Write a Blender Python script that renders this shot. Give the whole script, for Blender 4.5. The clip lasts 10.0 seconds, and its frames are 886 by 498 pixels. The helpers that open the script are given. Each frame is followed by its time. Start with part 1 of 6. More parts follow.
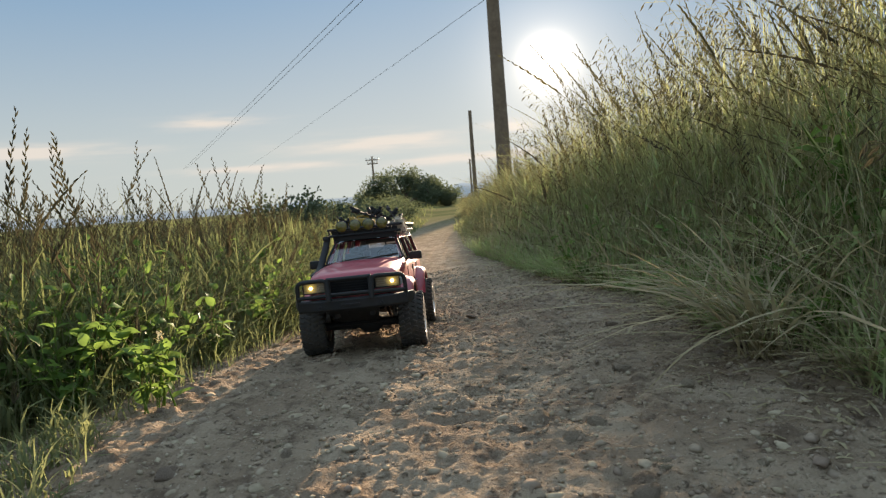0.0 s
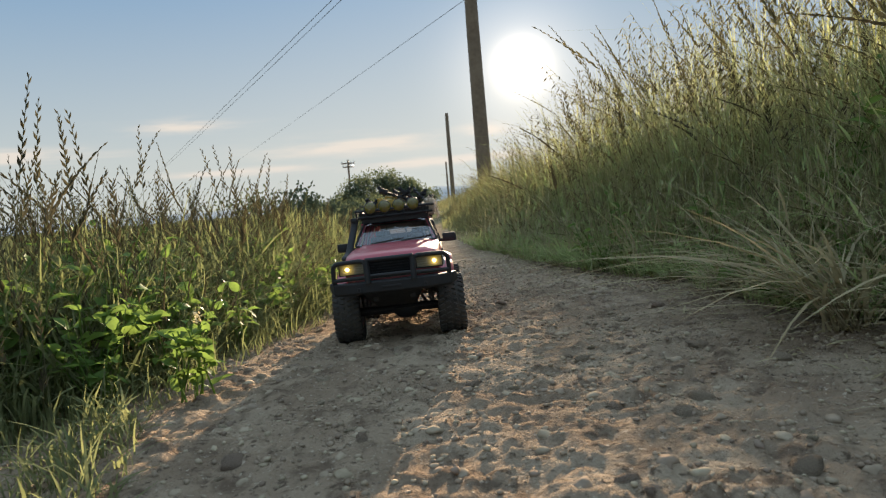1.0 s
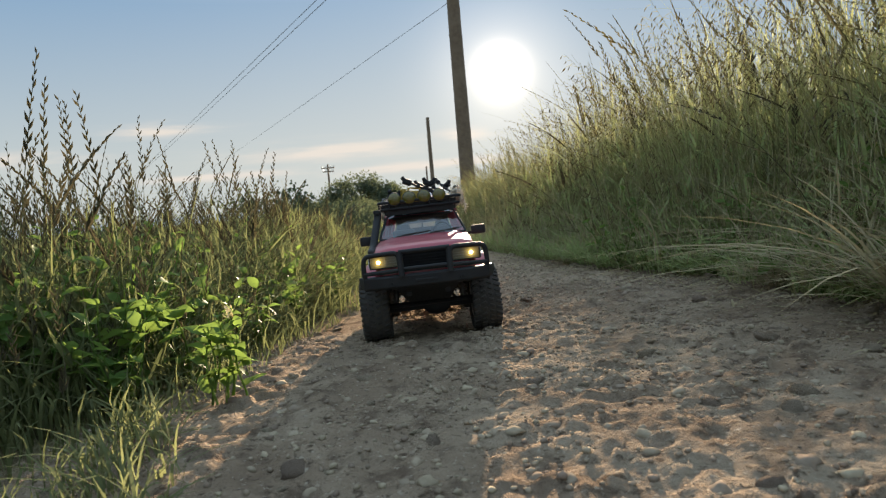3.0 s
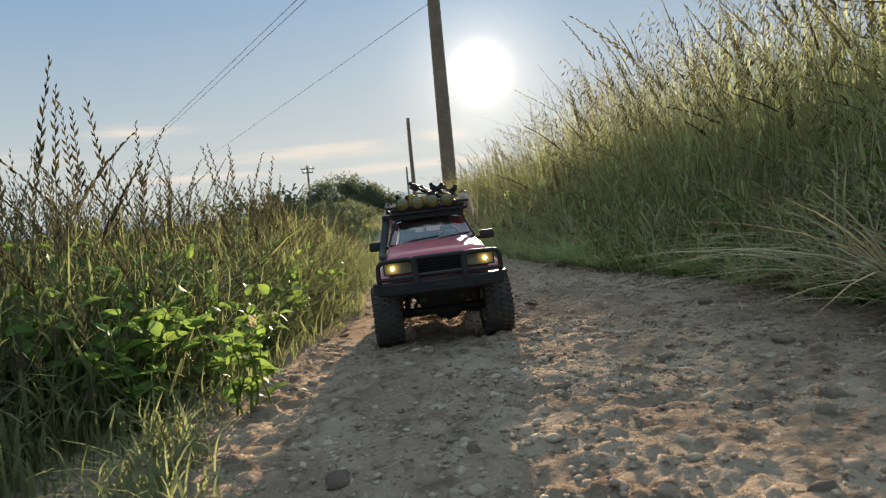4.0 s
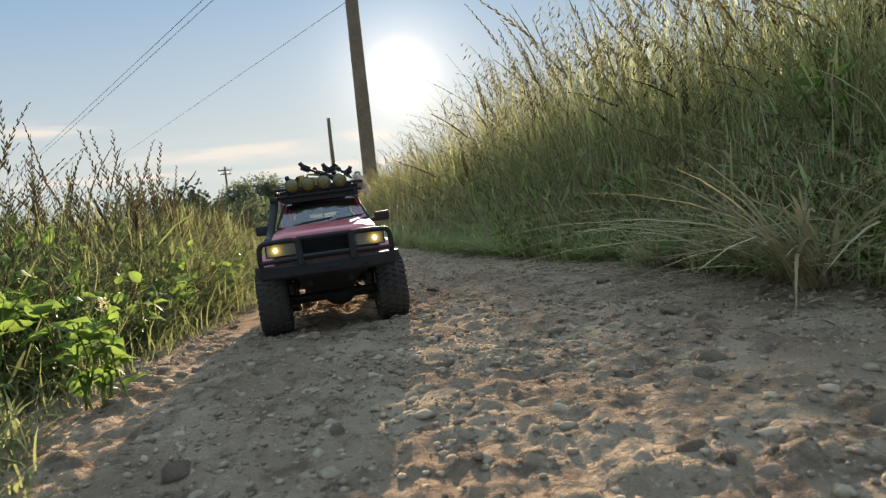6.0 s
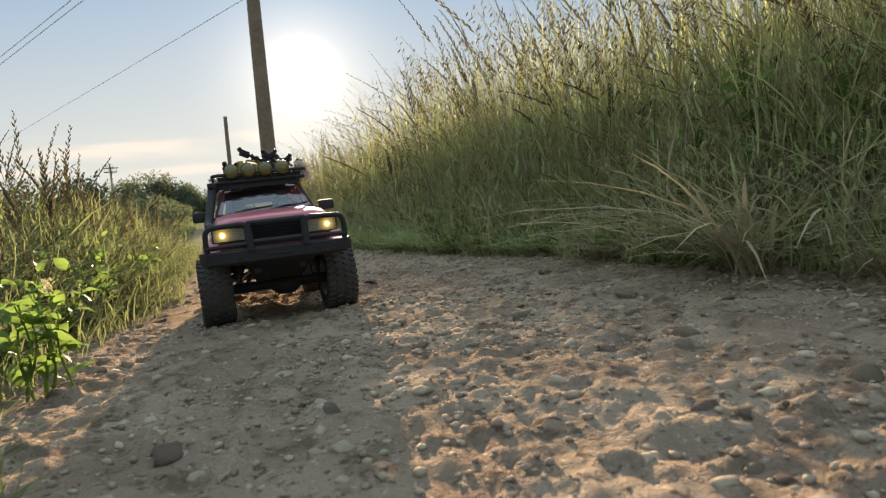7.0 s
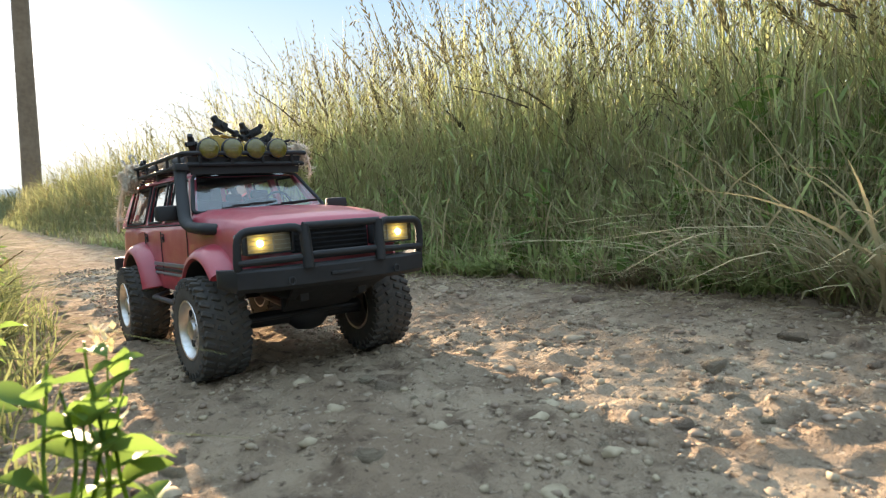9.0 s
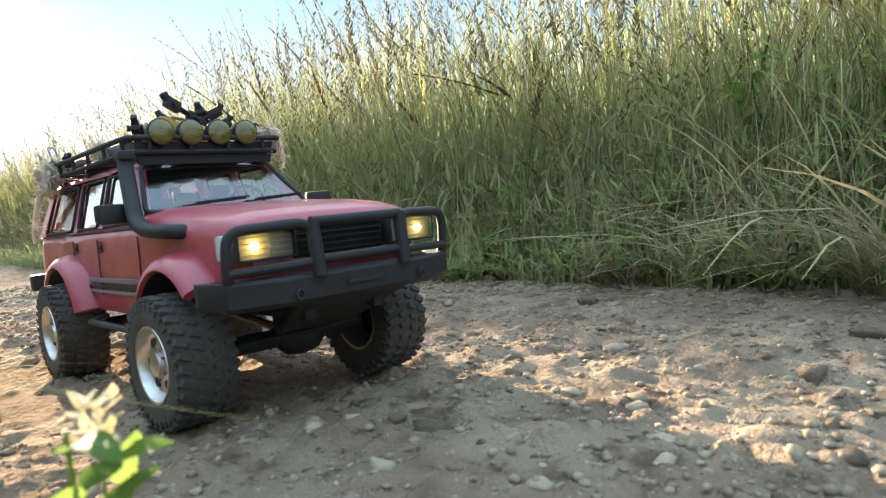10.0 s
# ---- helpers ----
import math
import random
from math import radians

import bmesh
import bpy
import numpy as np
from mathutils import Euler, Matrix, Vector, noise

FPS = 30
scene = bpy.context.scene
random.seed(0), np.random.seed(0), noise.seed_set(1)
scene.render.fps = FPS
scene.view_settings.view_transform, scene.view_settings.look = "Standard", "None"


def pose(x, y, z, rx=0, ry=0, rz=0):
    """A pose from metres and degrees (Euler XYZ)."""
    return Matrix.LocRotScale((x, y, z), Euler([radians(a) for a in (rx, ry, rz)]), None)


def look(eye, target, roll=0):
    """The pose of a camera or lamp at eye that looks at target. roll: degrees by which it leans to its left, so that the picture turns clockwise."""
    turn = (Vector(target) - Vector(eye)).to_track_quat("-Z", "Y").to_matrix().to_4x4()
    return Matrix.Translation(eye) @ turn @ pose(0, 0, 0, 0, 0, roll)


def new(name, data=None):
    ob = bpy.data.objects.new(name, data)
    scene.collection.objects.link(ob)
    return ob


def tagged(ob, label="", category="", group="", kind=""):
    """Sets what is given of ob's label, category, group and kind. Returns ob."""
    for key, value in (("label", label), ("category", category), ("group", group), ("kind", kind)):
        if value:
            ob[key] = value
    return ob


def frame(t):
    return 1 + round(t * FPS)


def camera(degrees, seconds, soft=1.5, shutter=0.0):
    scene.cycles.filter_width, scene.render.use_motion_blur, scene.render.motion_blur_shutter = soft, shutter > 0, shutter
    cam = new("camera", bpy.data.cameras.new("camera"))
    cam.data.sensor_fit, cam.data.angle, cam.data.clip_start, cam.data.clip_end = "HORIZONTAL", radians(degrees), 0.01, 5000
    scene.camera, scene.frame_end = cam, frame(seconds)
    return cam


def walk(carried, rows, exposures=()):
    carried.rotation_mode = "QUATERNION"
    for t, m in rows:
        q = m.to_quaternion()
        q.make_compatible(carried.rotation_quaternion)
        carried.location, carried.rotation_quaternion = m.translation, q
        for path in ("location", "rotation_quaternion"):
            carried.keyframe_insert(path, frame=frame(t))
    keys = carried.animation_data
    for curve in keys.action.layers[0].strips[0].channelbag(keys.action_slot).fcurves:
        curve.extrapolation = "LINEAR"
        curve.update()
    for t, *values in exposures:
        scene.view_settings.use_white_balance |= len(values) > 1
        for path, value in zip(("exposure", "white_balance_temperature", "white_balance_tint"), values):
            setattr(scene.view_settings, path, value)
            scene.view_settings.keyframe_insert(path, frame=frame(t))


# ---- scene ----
# Camera: the clip's camera backs away in front of the model car and swings round to its side.
cam = camera(66.85, 10.0, soft=1.2)
cam.data.dof.use_dof = True
cam.data.dof.focus_distance, cam.data.dof.aperture_fstop = 1.15, 15.0
PATH = [
    (0.0, 0.226, -1.347, 0.298, 2.122, -4.290, 4.276),
    (0.5, 0.160, -1.259, 0.267, 0.869, -4.166, 3.806),
    (1.0, 0.098, -1.281, 0.257, 0.057, -4.173, 4.652),
    (1.5, 0.029, -1.300, 0.251, -0.611, -4.091, 4.516),
    (2.0, 0.006, -1.286, 0.241, -1.052, -4.041, 4.410),
    (3.5, -0.006, -1.193, 0.237, -2.291, -3.904, 4.952),
    (4.0, -0.054, -1.213, 0.251, -3.357, -4.018, 5.033),
    (4.5, -0.057, -1.219, 0.248, -4.550, -4.068, 4.921),
    (5.0, 0.010, -1.164, 0.226, -5.591, -4.118, 5.381),
    (5.5, 0.013, -1.168, 0.218, -7.191, -4.257, 5.385),
    (7.0, -0.080, -1.142, 0.187, -18.325, -4.848, 4.383),
    (7.5, -0.154, -1.076, 0.189, -23.669, -4.383, 2.246),
    (8.0, -0.232, -0.979, 0.192, -28.526, -4.095, 1.103),
    (8.5, -0.290, -0.849, 0.192, -32.538, -4.411, 1.379),
    (9.0, -0.318, -0.717, 0.190, -36.287, -4.520, 0.888),
    (9.5, -0.302, -0.599, 0.184, -38.757, -4.179, 2.149),
    (10.0, -0.311, -0.543, 0.176, -43.245, -4.285, 2.427),
]
walk(cam, [(t, pose(x, y, z, 90 + pitch, roll, yaw)) for t, x, y, z, yaw, pitch, roll in PATH],
     exposures=[(0.0, 1.44, 7200, 16), (4.0, 1.45, 7100, 16), (5.5, 1.55, 7000, 15), (7.5, 1.76, 7750, 19), (8.5, 2.06, 7650, 19), (9.0, 2.34, 7300, 17), (10.0, 2.56, 7000, 15)])

# ---- light: low sun ahead of the camera, thin haze round it ----
SUN_AZ, SUN_EL = radians(7.4), radians(10.4)
SUN_DIR = Vector((math.sin(SUN_AZ) * math.cos(SUN_EL), math.cos(SUN_AZ) * math.cos(SUN_EL), math.sin(SUN_EL)))


def node(tree, kind, **inputs):
    n = tree.nodes.new(kind)
    for key, value in inputs.items():
        n.inputs[key.replace("_", " ")].default_value = value
    return n


def math_node(tree, op, a, b=None, c=None, clamp=False):
    n = tree.nodes.new("ShaderNodeMath")
    n.operation, n.use_clamp = op, clamp
    for i, v in enumerate((a, b, c)):
        if v is None:
            continue
        if isinstance(v, (int, float)):
            n.inputs[i].default_value = v
        else:
            tree.links.new(v, n.inputs[i])
    return n.outputs[0]


def make_world():
    world = bpy.data.worlds.new("evening_sky")
    scene.world = world
    world.use_nodes = True
    tree = world.node_tree
    tree.nodes.clear()
    sky = tree.nodes.new("ShaderNodeTexSky")
    sky.sky_type, sky.sun_disc = "NISHITA", False
    sky.sun_elevation, sky.sun_rotation = SUN_EL, SUN_AZ
    sky.air_density, sky.dust_density, sky.ozone_density = 1.0, 0.4, 2.5
    # haze evens the sky: dim parts raised as added fill, bright parts held back
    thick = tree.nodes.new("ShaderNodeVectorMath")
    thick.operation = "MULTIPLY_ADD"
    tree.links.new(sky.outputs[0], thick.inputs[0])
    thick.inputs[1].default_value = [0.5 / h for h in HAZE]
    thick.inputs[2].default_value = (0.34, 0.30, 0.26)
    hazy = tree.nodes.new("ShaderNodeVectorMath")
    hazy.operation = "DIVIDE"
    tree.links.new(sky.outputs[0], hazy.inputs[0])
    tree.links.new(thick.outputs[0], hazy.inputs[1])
    coord = tree.nodes.new("ShaderNodeTexCoord")
    way = tree.nodes.new("ShaderNodeVectorMath")
    way.operation = "NORMALIZE"
    tree.links.new(coord.outputs["Generated"], way.inputs[0])
    # pale haze low down, deeper blue above it, overhead brightened as added fill light
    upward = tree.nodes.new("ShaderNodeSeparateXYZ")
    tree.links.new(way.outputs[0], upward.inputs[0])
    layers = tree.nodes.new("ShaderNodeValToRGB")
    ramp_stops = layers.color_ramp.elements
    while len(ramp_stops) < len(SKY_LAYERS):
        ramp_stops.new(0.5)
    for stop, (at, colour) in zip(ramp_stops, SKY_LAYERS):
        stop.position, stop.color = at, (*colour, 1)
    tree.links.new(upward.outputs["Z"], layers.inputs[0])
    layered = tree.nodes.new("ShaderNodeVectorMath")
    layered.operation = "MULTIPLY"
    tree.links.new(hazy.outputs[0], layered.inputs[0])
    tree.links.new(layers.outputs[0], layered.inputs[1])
    # haze glow round the sun: a narrow and a wide lobe
    dot = tree.nodes.new("ShaderNodeVectorMath")
    dot.operation = "DOT_PRODUCT"
    tree.links.new(way.outputs[0], dot.inputs[0])
    dot.inputs[1].default_value = SUN_DIR
    cosine = math_node(tree, "MAXIMUM", dot.outputs["Value"], 0.0)
    core = math_node(tree, "MULTIPLY", math_node(tree, "POWER", cosine, 2600.0), GLOW_CORE)
    near = math_node(tree, "MULTIPLY", math_node(tree, "POWER", cosine, 260.0), GLOW_NEAR)
    wide = math_node(tree, "MULTIPLY", math_node(tree, "POWER", cosine, 14.0), GLOW_WIDE)
    glow = math_node(tree, "ADD", math_node(tree, "ADD", core, near), wide)
    tint = tree.nodes.new("ShaderNodeMix")
    tint.data_type, tint.blend_type = "RGBA", "MULTIPLY"
    tint.inputs[0].default_value = 1.0
    tint.inputs[6].default_value = (1.0, 0.91, 0.76, 1)
    tree.links.new(glow, tint.inputs[7])
    # thin streaky clouds low over the horizon
    sep = tree.nodes.new("ShaderNodeSeparateXYZ")
    tree.links.new(way.outputs[0], sep.inputs[0])
    scale = tree.nodes.new("ShaderNodeVectorMath")
    scale.operation = "MULTIPLY"
    tree.links.new(way.outputs[0], scale.inputs[0])
    scale.inputs[1].default_value = (9.0, 9.0, 85.0)
    cloud_noise = node(tree, "ShaderNodeTexNoise", Scale=1.0, Detail=5.0, Roughness=0.55)
    cloud_noise.noise_dimensions = "4D"
    cloud_noise.inputs["W"].default_value = CLOUD_SEED
    tree.links.new(scale.outputs[0], cloud_noise.inputs["Vector"])
    ramp = tree.nodes.new("ShaderNodeMapRange")
    ramp.interpolation_type = "SMOOTHSTEP"
    ramp.inputs["From Min"].default_value, ramp.inputs["From Max"].default_value = 0.50, 0.68
    tree.links.new(cloud_noise.outputs[0], ramp.inputs["Value"])
    # the banks of cloud: bearing, height, breadth and depth of each, in degrees
    bearing = math_node(tree, "ARCTAN2", sep.outputs["X"], sep.outputs["Y"])
    height = math_node(tree, "ARCSINE", sep.outputs["Z"])
    banks = None
    for az, el, wide, deep in CLOUDS:
        a = math_node(tree, "MULTIPLY", math_node(tree, "SUBTRACT", bearing, radians(az)), 1 / radians(wide))
        e = math_node(tree, "MULTIPLY", math_node(tree, "SUBTRACT", height, radians(el)), 1 / radians(deep))
        r = math_node(tree, "ADD", math_node(tree, "MULTIPLY", a, a), math_node(tree, "MULTIPLY", e, e))
        g = math_node(tree, "EXPONENT", math_node(tree, "MULTIPLY", r, -1.0))
        banks = g if banks is None else math_node(tree, "MAXIMUM", banks, g)
    ramp.inputs["From Min"].default_value, ramp.inputs["From Max"].default_value = 0.70, 1.45
    tree.links.new(math_node(tree, "MULTIPLY_ADD", cloud_noise.outputs[0], 1.5, math_node(tree, "MULTIPLY", banks, 0.5)), ramp.inputs["Value"])
    cover = math_node(tree, "MULTIPLY", ramp.outputs[0], banks)
    cover = math_node(tree, "MULTIPLY", cover, 1.4, clamp=True)
    cloud = tree.nodes.new("ShaderNodeMix")
    cloud.data_type = "RGBA"
    tree.links.new(cover, cloud.inputs[0])
    tree.links.new(layered.outputs[0], cloud.inputs[6])
    cloud.inputs[7].default_value = CLOUD_COLOUR
    total = tree.nodes.new("ShaderNodeMix")
    total.data_type, total.blend_type = "RGBA", "ADD"
    total.inputs[0].default_value = 1.0
    tree.links.new(cloud.outputs[2], total.inputs[6])
    tree.links.new(tint.outputs[2], total.inputs[7])
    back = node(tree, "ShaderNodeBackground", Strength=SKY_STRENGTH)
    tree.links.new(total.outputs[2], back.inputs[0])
    out = tree.nodes.new("ShaderNodeOutputWorld")
    tree.links.new(back.outputs[0], out.inputs[0])


# the sky's colour is already scaled up before this strength applies
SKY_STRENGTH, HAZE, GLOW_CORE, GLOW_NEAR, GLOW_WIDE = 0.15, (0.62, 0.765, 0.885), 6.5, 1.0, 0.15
# the last two layers lie above the view, brightened as added fill
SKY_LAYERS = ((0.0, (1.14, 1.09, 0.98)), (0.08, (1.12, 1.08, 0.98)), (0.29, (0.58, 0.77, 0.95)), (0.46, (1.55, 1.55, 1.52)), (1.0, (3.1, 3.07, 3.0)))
CLOUD_SEED, CLOUD_COLOUR = 3.0, (1.84, 1.85, 1.76, 1)
CLOUDS = ((-7.0, 5.1, 8.5, 0.9), (-20.5, 7.4, 4.2, 0.6), (4.0, 5.6, 3.0, 0.6), (1.5, 3.3, 10.0, 0.5), (-16.0, 3.6, 9.0, 0.45), (-34.0, 5.5, 9.0, 0.7), (24.0, 6.0, 9.0, 0.8), (60.0, 7.0, 20.0, 1.0), (-75.0, 8.0, 20.0, 1.0), (140.0, 7.0, 30.0, 1.2), (-140.0, 6.0, 30.0, 1.2))
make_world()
sun_data = bpy.data.lights.new("sun", "SUN")
sun_data.energy, sun_data.angle, sun_data.color = 7.3, radians(0.6), (1.0, 0.85, 0.64)
sun = new("sun", sun_data)
sun.matrix_world = look((0, 0, 30), (-SUN_DIR.x, -SUN_DIR.y, 30 - SUN_DIR.z))


# ---- materials ----
def material(name, colour, colour2=None, rough=0.6, metal=0.0, scale=40.0, bump=0.0, bump_scale=None, detail=6.0,
             per_object=0.0, per_island=0.0, coat=0.0, specular=0.5, rough2=None):
    """A principled surface: two colours mixed by noise at two scales, optional random tone and fine relief."""
    m = bpy.data.materials.new(name)
    m.use_nodes = True
    tree = m.node_tree
    bsdf = tree.nodes["Principled BSDF"]
    bsdf.inputs["Roughness"].default_value, bsdf.inputs["Metallic"].default_value = rough, metal
    bsdf.inputs["Coat Weight"].default_value = coat
    bsdf.inputs["Specular IOR Level"].default_value = specular
    coord = tree.nodes.new("ShaderNodeTexCoord")
    fine = node(tree, "ShaderNodeTexNoise", Scale=scale, Detail=detail, Roughness=0.6)
    coarse = node(tree, "ShaderNodeTexNoise", Scale=scale * 0.17, Detail=3.0, Roughness=0.5)
    for n in (fine, coarse):
        tree.links.new(coord.outputs["Object"], n.inputs["Vector"])
    blend = math_node(tree, "MULTIPLY_ADD", fine.outputs[0], 0.55, math_node(tree, "MULTIPLY", coarse.outputs[0], 0.45))
    spread = tree.nodes.new("ShaderNodeMapRange")
    spread.inputs["From Min"].default_value, spread.inputs["From Max"].default_value = 0.36, 0.64
    tree.links.new(blend, spread.inputs["Value"])
    mix = tree.nodes.new("ShaderNodeMix")
    mix.data_type = "RGBA"
    tree.links.new(spread.outputs[0], mix.inputs[0])
    mix.inputs[6].default_value = (*colour, 1)
    mix.inputs[7].default_value = (*(colour2 or [c * 0.75 for c in colour]), 1)
    result = mix.outputs[2]
    if per_object or per_island:
        if per_object:
            rnd = tree.nodes.new("ShaderNodeObjectInfo").outputs["Random"]
        else:
            rnd = tree.nodes.new("ShaderNodeNewGeometry").outputs["Random Per Island"]
        amount = per_object or per_island
        hsv = tree.nodes.new("ShaderNodeHueSaturation")
        tree.links.new(math_node(tree, "MULTIPLY_ADD", rnd, 2 * amount, 1 - amount), hsv.inputs["Value"])
        tree.links.new(math_node(tree, "MULTIPLY_ADD", rnd, 0.03, 0.485), hsv.inputs["Hue"])
        tree.links.new(result, hsv.inputs["Color"])
        result = hsv.outputs[0]
    tree.links.new(result, bsdf.inputs["Base Color"])
    if rough2 is not None:
        tree.links.new(math_node(tree, "MULTIPLY_ADD", spread.outputs[0], rough2 - rough, rough), bsdf.inputs["Roughness"])
    if bump:
        relief = node(tree, "ShaderNodeTexNoise", Scale=bump_scale or scale * 2, Detail=5.0, Roughness=0.6)
        tree.links.new(coord.outputs["Object"], relief.inputs["Vector"])
        b = node(tree, "ShaderNodeBump", Strength=1.0, Distance=bump)
        tree.links.new(relief.outputs[0], b.inputs["Height"])
        tree.links.new(b.outputs[0], bsdf.inputs["Normal"])
    return m


def leaf_material(name, low, high, through_colour, share=0.45, rough=0.55, gloss=0.0):
    """Thin leaves: each one its own tone, part of the light passes through."""
    m = bpy.data.materials.new(name)
    m.use_nodes = True
    tree = m.node_tree
    bsdf = tree.nodes["Principled BSDF"]
    bsdf.inputs["Roughness"].default_value = rough
    bsdf.inputs["Specular IOR Level"].default_value = gloss
    rnd = tree.nodes.new("ShaderNodeNewGeometry").outputs["Random Per Island"]
    obj = tree.nodes.new("ShaderNodeObjectInfo").outputs["Random"]
    coord = tree.nodes.new("ShaderNodeTexCoord")
    patch = node(tree, "ShaderNodeTexNoise", Scale=3.0, Detail=3.0)
    tree.links.new(coord.outputs["Object"], patch.inputs["Vector"])
    fac = math_node(tree, "FRACT", math_node(tree, "ADD", rnd, obj))
    vein = node(tree, "ShaderNodeTexNoise", Scale=110.0, Detail=4.0)
    tree.links.new(coord.outputs["Object"], vein.inputs["Vector"])
    blotch = math_node(tree, "MULTIPLY_ADD", vein.outputs[0], 0.7, math_node(tree, "MULTIPLY", patch.outputs[0], 0.9))
    fac = math_node(tree, "MULTIPLY_ADD", fac, 0.65, math_node(tree, "ADD", blotch, -0.63), clamp=True)
    mix = tree.nodes.new("ShaderNodeMix")
    mix.data_type = "RGBA"
    tree.links.new(fac, mix.inputs[0])
    mix.inputs[6].default_value, mix.inputs[7].default_value = (*low, 1), (*high, 1)
    tree.links.new(mix.outputs[2], bsdf.inputs["Base Color"])
    trans = tree.nodes.new("ShaderNodeBsdfTranslucent")
    tint = tree.nodes.new("ShaderNodeMix")
    tint.data_type = "RGBA"
    tint.inputs[0].default_value = 0.6
    tree.links.new(mix.outputs[2], tint.inputs[6])
    tint.inputs[7].default_value = (*through_colour, 1)
    tree.links.new(tint.outputs[2], trans.inputs["Color"])
    both = tree.nodes.new("ShaderNodeMixShader")
    both.inputs[0].default_value = share
    tree.links.new(bsdf.outputs[0], both.inputs[1])
    tree.links.new(trans.outputs[0], both.inputs[2])
    tree.links.new(both.outputs[0], tree.nodes["Material Output"].inputs["Surface"])
    return m


def glass_material(name, tint, gloss_rough=0.03, bend=1.45):
    """A thin pane: lets tinted light through, mirrors at grazing angles."""
    m = bpy.data.materials.new(name)
    m.use_nodes = True
    tree = m.node_tree
    tree.nodes.remove(tree.nodes["Principled BSDF"])
    clear = tree.nodes.new("ShaderNodeBsdfTransparent")
    clear.inputs[0].default_value = (*tint, 1)
    gloss = node(tree, "ShaderNodeBsdfGlossy", Roughness=gloss_rough)
    fresnel = node(tree, "ShaderNodeFresnel", IOR=bend)
    both = tree.nodes.new("ShaderNodeMixShader")
    tree.links.new(fresnel.outputs[0], both.inputs[0])
    tree.links.new(clear.outputs[0], both.inputs[1])
    tree.links.new(gloss.outputs[0], both.inputs[2])
    tree.links.new(both.outputs[0], tree.nodes["Material Output"].inputs["Surface"])
    return m


def glow_material(name, colour, strength):
    m = bpy.data.materials.new(name)
    m.use_nodes = True
    bsdf = m.node_tree.nodes["Principled BSDF"]
    bsdf.inputs["Base Color"].default_value = (*[0.2 * c for c in colour], 1)
    bsdf.inputs["Emission Color"].default_value = (*colour, 1)
    bsdf.inputs["Emission Strength"].default_value = strength
    return m


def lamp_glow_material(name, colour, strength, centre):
    """A lit reflector painted as emission: brightest round its bulb, fading along the lamp; the same on both sides of
    the car.
    """
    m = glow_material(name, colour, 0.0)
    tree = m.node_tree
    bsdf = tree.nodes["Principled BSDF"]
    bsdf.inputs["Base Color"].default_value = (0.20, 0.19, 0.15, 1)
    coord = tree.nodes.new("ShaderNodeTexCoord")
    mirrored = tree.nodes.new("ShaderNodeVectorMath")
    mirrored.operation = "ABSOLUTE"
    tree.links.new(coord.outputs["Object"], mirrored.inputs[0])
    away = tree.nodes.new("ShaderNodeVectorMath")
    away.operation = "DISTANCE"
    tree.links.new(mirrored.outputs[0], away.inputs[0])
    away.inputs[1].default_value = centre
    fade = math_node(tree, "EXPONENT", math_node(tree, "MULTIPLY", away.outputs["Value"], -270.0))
    # noise in the glow stands in for light broken by the lens's moulded flutes
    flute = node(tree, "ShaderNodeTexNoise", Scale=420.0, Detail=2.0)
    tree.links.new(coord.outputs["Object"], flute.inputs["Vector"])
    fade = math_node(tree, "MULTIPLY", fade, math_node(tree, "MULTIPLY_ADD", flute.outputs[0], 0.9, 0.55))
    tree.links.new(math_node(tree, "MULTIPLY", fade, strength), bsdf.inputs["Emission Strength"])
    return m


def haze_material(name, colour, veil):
    """Far woods, with lit haze put into their colour and an even glow."""
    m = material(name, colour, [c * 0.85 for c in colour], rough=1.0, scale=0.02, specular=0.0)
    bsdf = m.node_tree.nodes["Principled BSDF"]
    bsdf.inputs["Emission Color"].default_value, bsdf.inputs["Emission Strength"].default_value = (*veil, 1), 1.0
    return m


